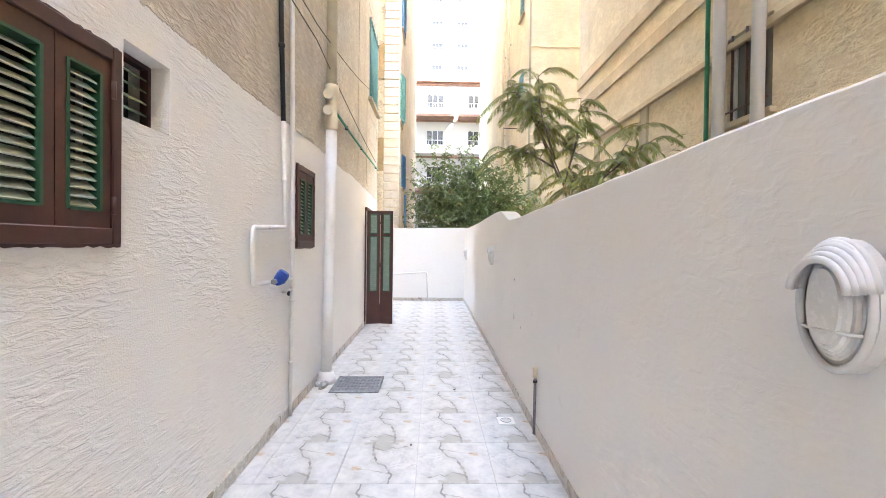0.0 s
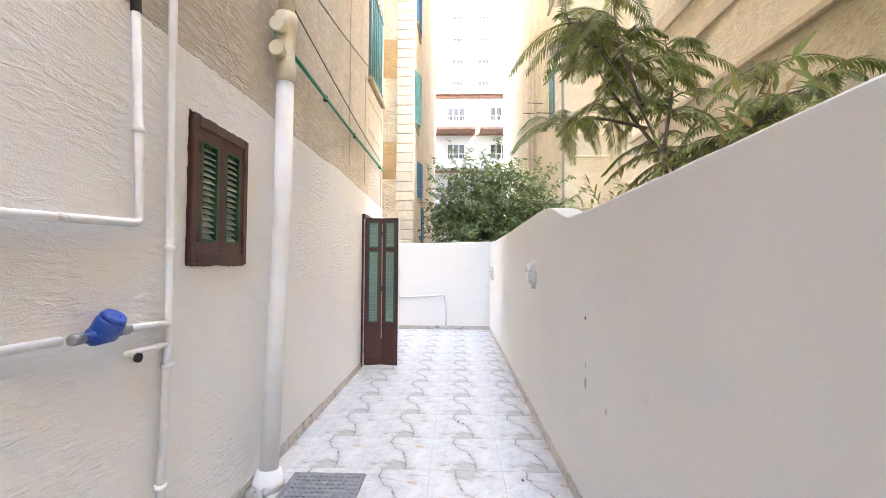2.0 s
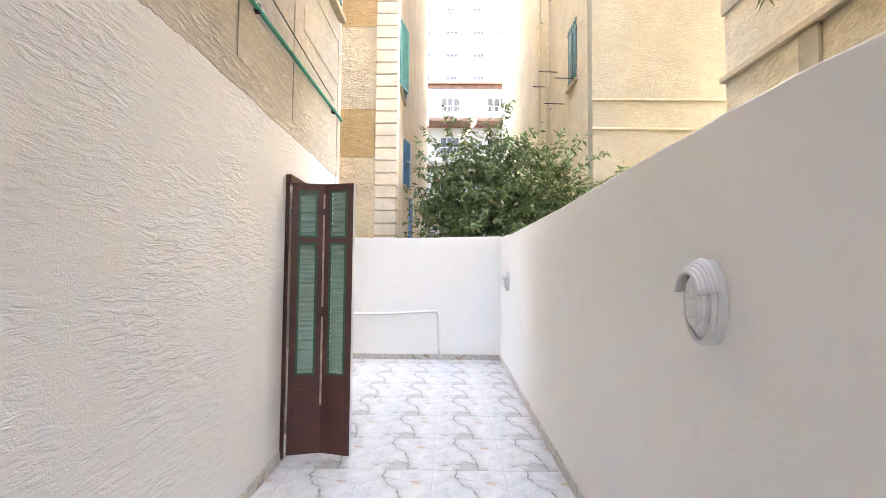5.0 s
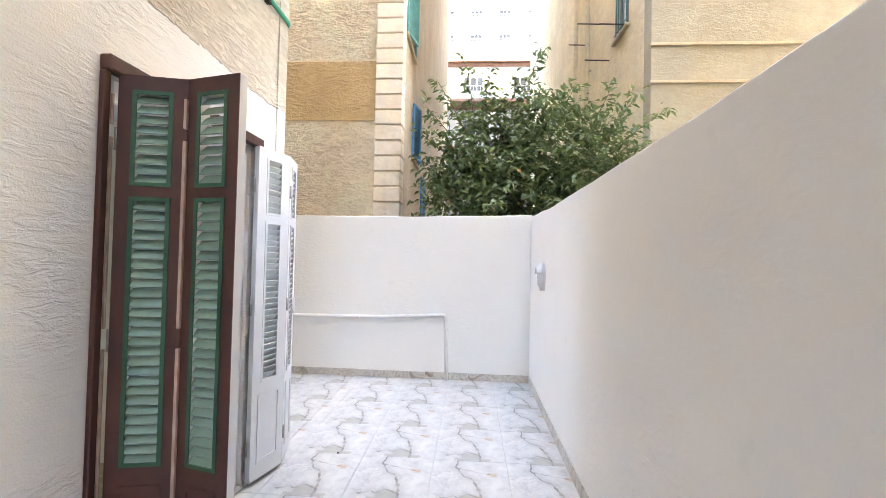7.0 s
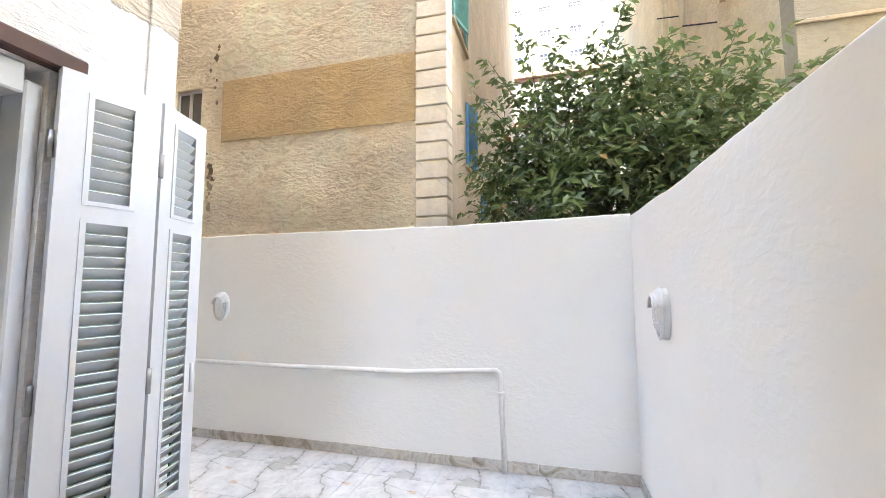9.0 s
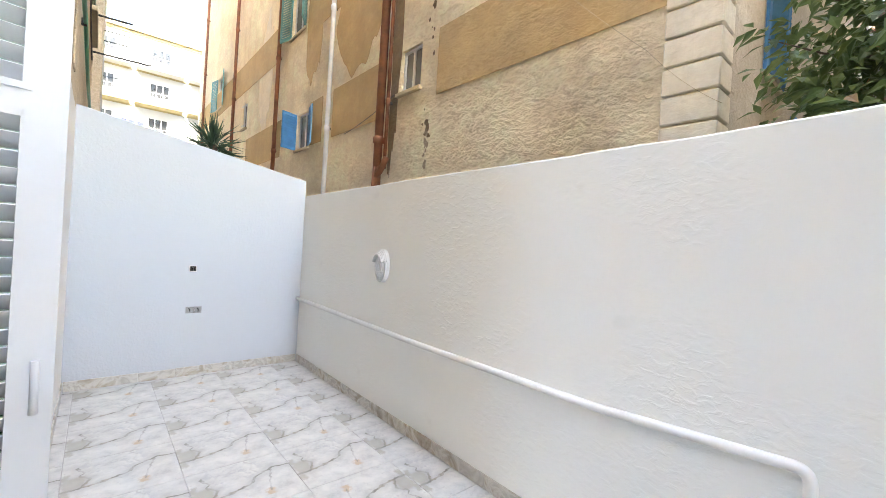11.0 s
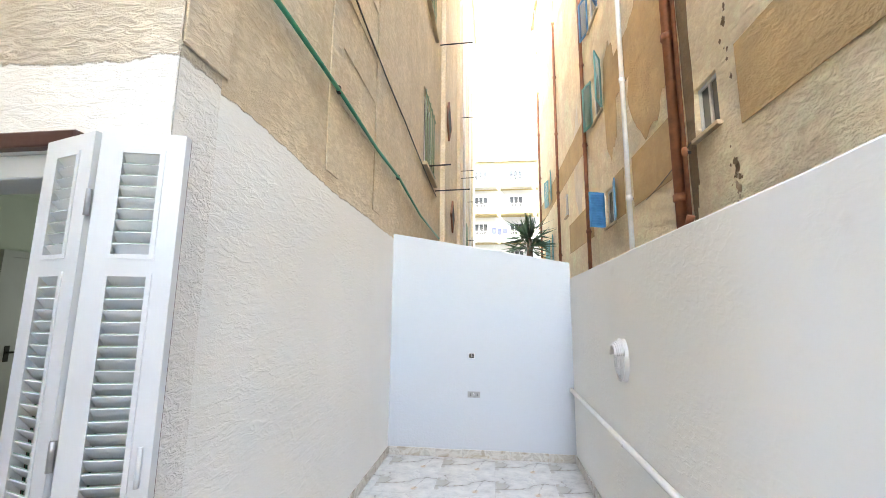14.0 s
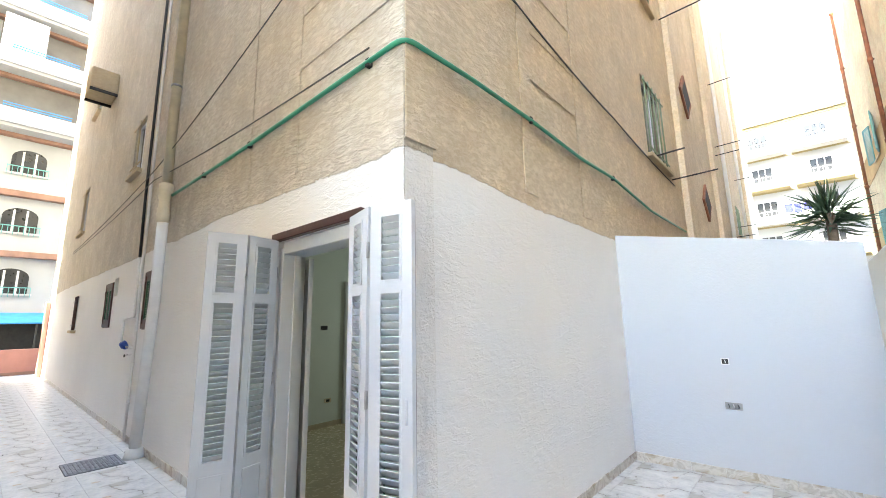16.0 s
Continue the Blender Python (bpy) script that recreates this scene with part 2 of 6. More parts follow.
m_pink = plain("salmon_painted_wall", (0.36, 0.17, 0.13), 0.8, 0, 0.1, 2)
m_far_glass = plain("far_window_dark", (0.012, 0.013, 0.013), 0.3, 0, 0.2, 1)
# dark colour standing in for the shade inside balconies
m_shade = plain("painted_balcony_shade", (0.12, 0.115, 0.11), 0.8, 0, 0.2, 1)
m_cloth = plain("navy_laundry", (0.02, 0.025, 0.14), 0.9, 0, 0.3, 5)
m_sheet = plain("white_curtain_cloth", (0.70, 0.70, 0.70), 0.9, 0, 0.1, 3)
m_awning = plain("blue_awning_cloth", (0.04, 0.22, 0.48), 0.8, 0, 0.15, 3)
m_bark = plain("grey_bark", (0.13, 0.10, 0.07), 0.9, 0, 0.3, 12, 0.004)
m_ground, gt2, gb2 = material("street_ground", 0.9)
link(gt2, ramp(gt2, noisy(gt2, place(gt2), 1.3, 6), [(0.3, (0.10, 0.09, 0.08)), (0.7, (0.17, 0.155, 0.135))]), gb2.inputs["Base Color"])
bump(gt2, gb2, noisy(gt2, place(gt2), 25, 4), 0.6, 0.01)


def leaf_material(name, lo, hi):
    m, t, b = material(name, 0.5)
    g = t.nodes.new("ShaderNodeNewGeometry")
    link(t, ramp(t, g.outputs["Random Per Island"], [(0.0, lo), (0.6, hi), (1.0, tuple(min(1, c * 1.5) for c in hi))]), b.inputs["Base Color"])
    b.inputs["Subsurface Weight"].default_value = 0.0
    tr = t.nodes.new("ShaderNodeBsdfTranslucent")
    tr.inputs[0].default_value = (*(min(1, c * 1.6) for c in hi), 1)
    ad = t.nodes.new("ShaderNodeMixShader")
    ad.inputs[0].default_value = 0.34
    out = t.nodes["Material Output"]
    link(t, b.outputs[0], ad.inputs[1])
    link(t, tr.outputs[0], ad.inputs[2])
    link(t, ad.outputs[0], out.inputs[0])
    return m


m_leaf = leaf_material("broad_leaf", (0.04, 0.07, 0.026), (0.115, 0.15, 0.05))
m_frond = leaf_material("feathery_leaf", (0.065, 0.095, 0.022), (0.18, 0.20, 0.05))
m_dry = leaf_material("dry_leaf", (0.16, 0.09, 0.03), (0.26, 0.16, 0.06))
m_yucca = leaf_material("yucca_blade", (0.018, 0.04, 0.024), (0.05, 0.085, 0.045))
m_stain = old_render("damp_stain", (0.24, 0.165, 0.085), (0.13, 0.085, 0.045), 2.5, 0.03, 0.4)
# darker copy of the white render, with the street house's shade in its colour
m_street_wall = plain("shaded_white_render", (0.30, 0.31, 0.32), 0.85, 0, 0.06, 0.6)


def tile_material():
    """Glazed floor tile with one printed marble drawing, the same on each tile."""
    m, t, b = material("marble_floor_tile", 0.22)
    v = coords(t, "Object", (1 / TX, 1 / TY, 1))
    u0, v0, _ = split(t, v)

    def wobble(scale, amount, seed):
        n = t.nodes.new("ShaderNodeTexNoise")
        n.inputs["Scale"].default_value, n.inputs["Detail"].default_value = scale, 4
        off = t.nodes.new("ShaderNodeVectorMath")
        off.operation = "ADD"
        off.inputs[1].default_value = (seed, seed * 0.7, 0)
        link(t, v, off.inputs[0])
        link(t, off.outputs[0], n.inputs["Vector"])
        r = split(t, n.outputs["Color"])
        return (calc(t, "MULTIPLY_ADD", calc(t, "SUBTRACT", r[0], 0.5), amount, u0), calc(t, "MULTIPLY_ADD", calc(t, "SUBTRACT", r[1], 0.5), amount, v0))

    u, w = wobble(7.5, 0.12, 3.1)
    cloud = noisy(t, v, 4.5, 5, 0.6)

    def line(points):
        """Distance to a drawn line through the points."""
        best = None
        for (ax, ay), (bx, by) in zip(points, points[1:]):
            dx, dy = bx - ax, by - ay
            px, py = calc(t, "SUBTRACT", u, ax), calc(t, "SUBTRACT", w, ay)
            k = calc(t, "MULTIPLY_ADD", px, dx / (dx * dx + dy * dy), calc(t, "MULTIPLY", py, dy / (dx * dx + dy * dy)), clamp=True)
            qx, qy = calc(t, "MULTIPLY_ADD", k, -dx, px), calc(t, "MULTIPLY_ADD", k, -dy, py)
            d = calc(t, "SQRT", calc(t, "MULTIPLY_ADD", qx, qx, calc(t, "MULTIPLY", qy, qy)))
            best = d if best is None else calc(t, "MINIMUM", best, d)
        return best

    def stroke(d, width):
        return calc(t, "SUBTRACT", 1.0, smooth(t, d, width * 0.35, width))

    main = line([(0.15, -0.50), (0.13, -0.30), (0.09, -0.08), (0.0, 0.05), (-0.10, 0.15), (-0.19, 0.32), (-0.15, 0.52)])
    branch = line([(-0.18, 0.29), (-0.05, 0.25), (0.08, 0.22), (0.27, 0.19)])
    wiggle = line([(-0.34, -0.38), (-0.20, -0.30), (-0.14, -0.34), (-0.03, -0.29), (0.13, -0.33)])
    faint = line([(-0.50, 0.10), (-0.38, 0.16), (-0.27, 0.12), (-0.16, 0.15)])
    near_main = calc(t, "MINIMUM", main, wiggle)
    veins = calc(t, "MAXIMUM", stroke(main, 0.021), calc(t, "MULTIPLY", stroke(branch, 0.014), 0.6))
    veins = calc(t, "MAXIMUM", veins, calc(t, "MULTIPLY", stroke(wiggle, 0.018), 0.85))
    veins = calc(t, "MAXIMUM", veins, calc(t, "MULTIPLY", stroke(faint, 0.02), 0.3))
    veins = calc(t, "MULTIPLY", veins, calc(t, "MULTIPLY_ADD", smooth(t, noisy(t, v, 7.5, 3, 0.6), 0.36, 0.62), 0.8, 0.30))
    base = ramp(t, cloud, [(0.30, (0.36, 0.35, 0.33)), (0.45, (0.48, 0.467, 0.44)), (0.62, (0.57, 0.55, 0.51))])
    ragged = calc(t, "MULTIPLY_ADD", calc(t, "SUBTRACT", noisy(t, v, 9, 4, 0.7), 0.5), 0.16, 0.0)

    def smudge(u_lo, u_hi, w_lo, w_hi, soft):
        uu, ww = calc(t, "ADD", u0, ragged), calc(t, "SUBTRACT", v0, ragged)
        au = calc(t, "MULTIPLY", smooth(t, uu, u_lo - soft, u_lo + soft), calc(t, "SUBTRACT", 1.0, smooth(t, uu, u_hi - soft, u_hi + soft)))
        aw = calc(t, "MULTIPLY", smooth(t, ww, w_lo - soft, w_lo + soft), calc(t, "SUBTRACT", 1.0, smooth(t, ww, w_hi - soft, w_hi + soft)))
        return calc(t, "MULTIPLY", au, aw)

    block = calc(t, "MAXIMUM", smudge(-0.12, 0.13, -0.50, -0.30, 0.03), smudge(-0.22, 0.30, -0.49, -0.43, 0.02))
    amber = smudge(0.24, 0.35, 0.13, 0.22, 0.025)
    bed = calc(t, "MULTIPLY", smudge(-0.48, -0.05, -0.36, 0.24, 0.10), smooth(t, noisy(t, v, 8, 3, 0.6), 0.50, 0.64))
    halo = calc(t, "SUBTRACT", 1.0, smooth(t, near_main, 0.0, 0.13))
    base = mixc(t, calc(t, "MULTIPLY", halo, 0.5), base, (0.36, 0.345, 0.315))
    base = mixc(t, calc(t, "MULTIPLY", bed, 0.55), base, (0.33, 0.33, 0.335))
    base = mixc(t, calc(t, "MULTIPLY", block, 0.75), base, (0.31, 0.28, 0.225))
    base = mixc(t, calc(t, "MULTIPLY", amber, 0.70), base, (0.44, 0.28, 0.13))
    rust = smooth(t, noisy(t, v, 2.1, 3), 0.55, 0.70)
    ink = mixc(t, rust, (0.165, 0.150, 0.125), (0.26, 0.20, 0.125))
    col = mixc(t, calc(t, "MULTIPLY", veins, calc(t, "MULTIPLY_ADD", cloud, 1.0, 0.48), clamp=True), base, ink)
    fleck = smooth(t, noisy(t, v, 12, 3, 0.7), 0.61, 0.70)
    col = mixc(t, calc(t, "MULTIPLY", fleck, 0.30), col, (0.27, 0.26, 0.255))
    info = t.nodes.new("ShaderNodeObjectInfo")
    col = mixc(t, calc(t, "MULTIPLY", info.outputs["Random"], 0.07), col, (0.55, 0.53, 0.52))
    dirt = smooth(t, noisy(t, place(t), 1.9, 5, 0.65), 0.58, 0.80)
    col = mixc(t, calc(t, "MULTIPLY", dirt, 0.13), col, (0.40, 0.35, 0.29))
    link(t, col, b.inputs["Base Color"])
    link(t, calc(t, "MULTIPLY_ADD", noisy(t, place(t), 7, 4), 0.35, 0.22), b.inputs["Roughness"])
    bump(t, b, noisy(t, v, 9, 3), 0.15, 0.001)
    return m


TX, TY = 0.532, 0.559
m_tile = tile_material()


def skirt_material():
    m, t, b = material("marble_skirting", 0.3)
    v = place(t)
    info = t.nodes.new("ShaderNodeObjectInfo")
    ov = t.nodes.new("ShaderNodeVectorMath")
    ov.operation = "ADD"
    link(t, v, ov.inputs[0])
    sc = t.nodes.new("ShaderNodeCombineXYZ")
    link(t, calc(t, "MULTIPLY", info.outputs["Random"], 37.0), sc.inputs[2])
    link(t, sc.outputs[0], ov.inputs[1])
    f = noisy(t, ov.outputs[0], 5, 4, 0.55, 1.4)
    col = ramp(t, f, [(0.30, (0.20, 0.14, 0.085)), (0.42, (0.42, 0.37, 0.29)), (0.50, (0.60, 0.57, 0.52)), (0.58, (0.40, 0.37, 0.32)), (0.7, (0.60, 0.575, 0.535))])
    col = mixc(t, calc(t, "MULTIPLY", info.outputs["Random"], 0.45), col, (0.46, 0.41, 0.34))
    link(t, col, b.inputs["Base Color"])
    return m


m_skirt = skirt_material()
m_grout = plain("grey_grout", (0.40, 0.38, 0.36), 0.9, 0, 0.15, 20)


# ---- mesh tools ----
def box(bm, x0, x1, y0, y1, z0, z1, bevel=0.0, mat=0, m=None):
    vs = [bm.verts.new((x, y, z)) for z in (z0, z1) for x, y in ((x0, y0), (x1, y0), (x1, y1), (x0, y1))]
    fs = [bm.faces.new([vs[i] for i in f]) for f in ((3, 2, 1, 0), (4, 5, 6, 7), (0, 1, 5, 4), (1, 2, 6, 5), (2, 3, 7, 6), (3, 0, 4, 7))]
    for f in fs:
        f.material_index = mat
    if bevel:
        es = list({e for f in fs for e in f.edges})
        r = bmesh.ops.bevel(bm, geom=es, offset=bevel, segments=1, affect="EDGES", profile=0.5, material=mat)
        vs = list({v for f in r["faces"] for v in f.verts} | {v for f in fs if f.is_valid for v in f.verts})
    if m is not None:
        for v in vs:
            v.co = m @ v.co
    return bm


def tube(bm, pts, radius, sides=10, mat=0, cap=True):
    """A pipe swept along points; radius may be a list."""
    pts = [Vector(p) for p in pts]
    radii = radius if isinstance(radius, (list, tuple)) else [radius] * len(pts)
    rings, n = [], None
    for i, p in enumerate(pts):
        d = (pts[min(i + 1, len(pts) - 1)] - pts[max(i - 1, 0)]).normalized()
        if n is None:
            n = d.orthogonal().normalized()
        n = (n - d * n.dot(d)).normalized()
        s = d.cross(n)
        rings.append([bm.verts.new(p + radii[i] * (n * math.cos(a) + s * math.sin(a))) for a in (2 * math.pi * k / sides for k in range(sides))])
    for a, b in zip(rings, rings[1:]):
        for k in range(sides):
            f = bm.faces.new((a[k], a[(k + 1) % sides], b[(k + 1) % sides], b[k]))
            f.smooth, f.material_index = True, mat
    if cap:
        for r in (rings[0][::-1], rings[-1]):
            bm.faces.new(r).material_index = mat
    return bm


def bend(points, r=0.05, n=5):
    """Round the corners of a polyline."""
    pts = [Vector(p) for p in points]
    out = [pts[0]]
    for a, p, b in zip(pts, pts[1:], pts[2:]):
        q = min(r, (p - a).length / 2.1, (p - b).length / 2.1)
        s, e = p + (a - p).normalized() * q, p + (b - p).normalized() * q
        for k in range(n + 1):
            f = k / n
            out.append(s * (1 - f) ** 2 + p * 2 * f * (1 - f) + e * f ** 2)
    return out + [pts[-1]]


def mesh_of(bm, name, mats):
    bmesh.ops.recalc_face_normals(bm, faces=bm.faces[:])
    me = bpy.data.meshes.new(name)
    bm.to_mesh(me)
    bm.free()
    for m in (mats if isinstance(mats, (list, tuple)) else [mats]):
        me.materials.append(m)
    return me


def part(name, bm, mats, parent, label=""):
    ob = new(name, mesh_of(bm, name, mats) if not isinstance(bm, bpy.types.Mesh) else bm)
    ob.parent = parent
    return tagged(ob, label)


def solid(name, bm, mats, label, category, group="", kind=""):
    return tagged(new(name, mesh_of(bm, name, mats)), label, category, group, kind)


def empty(name, m, label, category, group="", kind=""):
    ob = new(name)
    ob.empty_display_size = 0.1
    ob.matrix_basis = m
    return tagged(ob, label, category, group, kind)


def B(*a, **k):
    return box(bmesh.new(), *a, **k)


def wall_mesh(u0, u1, v0, v1, d, holes, to):
    """A wall in (u, v) with thickness d behind it; holes are (u0, u1, v0, v1); to maps (u, v, depth) to the world."""
    bm = bmesh.new()
    us = sorted({u0, u1, *(q for h in holes for q in h[:2])})
    vs = sorted({v0, v1, *(q for h in holes for q in h[2:])})
    cache = {}

    def vert(u, v, w):
        k = (round(u, 4), round(v, 4), w)
        if k not in cache:
            cache[k] = bm.verts.new(to(u, v, w))
        return cache[k]

    def full(i, j):
        if not (0 <= i < len(us) - 1 and 0 <= j < len(vs) - 1):
            return False
        cu, cv = (us[i] + us[i + 1]) / 2, (vs[j] + vs[j + 1]) / 2
        return not any(a < cu < b and c < cv < e for a, b, c, e in holes)

    for i in range(len(us) - 1):
        for j in range(len(vs) - 1):
            if not full(i, j):
                continue
            a, b, c, e = us[i], us[i + 1], vs[j], vs[j + 1]
            for w in (0, d):
                bm.faces.new([vert(a, c, w), vert(b, c, w), vert(b, e, w), vert(a, e, w)])
            for di, dj, p, q in ((-1, 0, (a, c), (a, e)), (1, 0, (b, c), (b, e)), (0, -1, (a, c), (b, c)), (0, 1, (a, e), (b, e))):
                if not full(i + di, j + dj):
                    bm.faces.new([vert(*p, 0), vert(*q, 0), vert(*q, d), vert(*p, d)])
    return bm


# ---- floor and ground ----
solid("ground", B(-120, 120, -120, 160, -0.35, -0.12), m_ground, "dusty grey street ground around the houses", "ground", kind="structure")
floor = solid("floor", B(LEFT, RIGHT + 0.02, -9.3, FAR + 0.01, -0.118, -0.006), m_grout, "white marble-patterned tile floor with grey veins", "floor", kind="structure")
floor_side = solid("floor_side", B(END - 0.01, LEFT, SIDE, FAR + 0.01, -0.118, -0.006), m_grout, "white marble-patterned tile floor of the side yard", "floor", kind="structure")

# ---- left building ----
DOOR = (8.03, 9.08, 0.0, 2.20)
WIN_A, WIN_B, VENT = (1.375, 1.935, 1.568, 2.325), (4.115, 4.655, 1.537, 2.306), (1.975, 2.272, 2.085, 2.41)
WIN_UP = (8.30, 9.38, 4.45, 6.05)
H_LEFT = 23.0
side_windows = [(-8.15, -6.85, 4.22, 5.68), (-8.2, -7.0, 7.6, 8.8), (-20.2, -19.0, 4.6, 5.8), (-8.2, -7.0, 10.8, 12.0)]
front_windows = [(2.3, 3.0, 4.2, 5.2), (-3.3, -2.5, 4.0, 5.2), (-3.3, -2.5, 7.4, 8.6), (-2.3, -1.8, 1.5, 2.3)]
solid("wall_left", wall_mesh(-8.0, SIDE, -0.12, H_LEFT, 0.24, [DOOR, WIN_A, WIN_B, VENT, WIN_UP, *front_windows], lambda u, v, w: (LEFT - w, u, v)), m_left,
      "white-painted stucco wall with raw beige stucco above", "wall", kind="structure")
solid("wall_side", wall_mesh(-30, LEFT - 0.24, -0.12, H_LEFT, 0.24, side_windows, lambda u, v, w: (u, SIDE - w, v)), m_side,
      "side wall, cream-painted below and raw ochre stucco above", "wall", kind="structure")
solid("wall_rear_left", B(-30, -29.8, -8, SIDE - 0.24, -0.12, H_LEFT), m_left, "rear wall of the beige apartment house", "wall", kind="structure")
solid("wall_street", B(-29.8, LEFT - 0.24, -8, -7.8, -0.12, H_LEFT), m_left, "street wall of the beige apartment house", "wall", kind="structure")
solid("roof_left", B(-30.2, LEFT + 0.15, -8.2, SIDE + 0.15, H_LEFT, H_LEFT + 0.25), m_mould, "flat concrete roof slab of the apartment house", "roof", kind="structure")

# room behind the shuttered door
RX, RY0, RY1 = -5.4, 5.45, 9.285
solid("room_floor", B(RX, LEFT - 0.24, RY0, RY1, -0.06, 0.0), m_beige_tile, "polished beige tiled floor inside the room", "floor", kind="structure")
solid("room_ceiling", B(RX, LEFT - 0.24, RY0, RY1, 2.85, 2.95), m_room, "plain pale ceiling of the room", "ceiling", kind="structure")
solid("room_wall_back", B(RX, LEFT - 0.24, RY0 - 0.1, RY0, -0.06, 2.95), m_room, "pale grey-green painted wall inside the room", "wall", kind="structure")
# unseen opening made for the added fill lamp
solid("room_wall_far", wall_mesh(RY0 - 0.1, RY1, -0.06, 2.95, 0.1, [(6.2, 7.4, 1.0, 2.2)], lambda u, v, w: (RX - w, u, v)), m_room, "pale painted wall inside the room", "wall", kind="structure")

# ---- right garden wall: profile along y, rounded cap ----
def coped_wall(name, tops, thick, to, mat, label):
    """tops: (u, height) pairs along the wall."""
    bm = bmesh.new()
    rows = []
    for u, h in tops:
        ring = [(0.0, -0.12), (0.0, h - 0.009), (0.003, h - 0.003), (0.009, h), (thick - 0.009, h), (thick - 0.003, h - 0.003), (thick, h - 0.009), (thick, -0.12)]
        rows.append([bm.verts.new(to(u, w, z)) for w, z in ring])
    for a, b in zip(rows, rows[1:]):
        for k in range(len(a) - 1):
            bm.faces.new((a[k], a[k + 1], b[k + 1], b[k]))
    bm.faces.new(rows[0])
    bm.faces.new(rows[-1])
    return solid(name, bm, mat, label, "wall", kind="structure")


def wavy(tops, step, amp, seed):
    us = [p[0] for p in tops]
    out, u = [], us[0]
    while u < us[-1] - 1e-6:
        h = float(np.interp(u, us, [p[1] for p in tops]))
        out.append((u, h + amp * noise.noise((u * 1.7, seed, 0)) + amp * 0.5 * noise.noise((u * 6.0, seed, 3))))
        u += step
    out.append((us[-1], tops[-1][1]))
    return out


coped_wall("wall_right", wavy([(-9.3, 1.95), (1.0, 1.925), (3.0, 1.893), (4.6, 1.862), (5.0, 1.872), (5.2, 1.925), (5.38, 1.985), (5.56, 2.02), (5.8, 2.032), (7.0, 2.02), (8.0, 2.0), (10.5, 1.998), (FAR + 0.2, 2.045)], 0.08, 0.008, 1.0),
           0.2, lambda u, w, z: (RIGHT + w, u, z), m_right, "low white-rendered boundary wall with a stepped top")
coped_wall("wall_far", wavy([(END - 0.2, 1.985), (-2.5, 2.004), (-0.6, 2.010), (0.55, 2.043), (RIGHT, 2.05)], 0.12, 0.008, 2.0),
           0.2, lambda u, w, z: (u, FAR + w, z), m_far, "low white-rendered boundary wall at the yard end")
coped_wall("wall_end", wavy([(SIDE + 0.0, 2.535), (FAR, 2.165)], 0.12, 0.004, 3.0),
           0.2, lambda u, w, z: (END - w, u, z), m_end, "bluish-white painted end wall with a sloping top, its colour toned down")

# ---- neighbouring buildings ----
H_N, H_B = 22.0, 24.0


def barred_window(name, m, w, h, label, bar_mat, bars=5, group="windows"):
    """Window set in a wall opening: local x along the wall, y outwards, z up from the sill; frame, panes and iron bars."""
    win = empty(name, m, label, "window", group)
    fr = bmesh.new()
    for a in ((0, w, 0, 0.05), (0, w, h - 0.05, h), (0, 0.05, 0.05, h - 0.05), (w - 0.05, w, 0.05, h - 0.05), (w / 2 - 0.025, w / 2 + 0.025, 0.05, h - 0.05)):
        box(fr, a[0], a[1], -0.12, -0.06, a[2], a[3])
    part("window_frame", fr, m_whitewood, win)
    part("pane", B(0.05, w / 2 - 0.025, -0.10, -0.09, 0.05, h - 0.05), m_glass, win)
    part("pane", B(w / 2 + 0.025, w - 0.05, -0.10, -0.09, 0.05, h - 0.05), m_glass, win)
    part("window_sill", B(-0.06, w + 0.06, -0.05, 0.08, -0.07, -0.004, bevel=0.008), m_mould, win)
    for k in range(bars):
        x = w * (k + 0.5) / bars
        part("bar", tube(bmesh.new(), [(x, 0.02, 0.0), (x, 0.02, h)], 0.014, 6), bar_mat, win)
    for z in (0.12, h - 0.12) if bars else ():
        part("bar", tube(bmesh.new(), [(0, 0.035, z), (w, 0.035, z)], 0.012, 6), bar_mat, win)
    # dark sheet painted as the unlit room behind the window
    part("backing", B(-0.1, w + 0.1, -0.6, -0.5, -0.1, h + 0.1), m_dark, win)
    return win


def shutter_leaf(parent, w, h, mat, slat_mat, m, panes=((0.08, 0.92),)):
    """Plain louvred leaf for far windows, local x width, z height."""
    bm = bmesh.new()
    for a in ((0, 0.05, 0, h), (w - 0.05, w, 0, h), (0.05, w - 0.05, 0, 0.06), (0.05, w - 0.05, h - 0.06, h)):
        box(bm, a[0], a[1], -0.018, 0.018, a[2], a[3])
    leaf = part("shutter", bm, mat, parent)
    leaf.matrix_basis = m
    n = max(6, int((h - 0.12) / 0.07))
    sl = bmesh.new()
    for k in range(n):
        z = 0.06 + (h - 0.12) * (k + 0.5) / n
        box(sl, 0.05, w - 0.05, -0.004, 0.004, -0.050, 0.050, m=Matrix.Translation((0, 0, z)) @ Matrix.Rotation(radians(28), 4, "X"))
    part("louvres", sl, slat_mat, leaf)
    return leaf


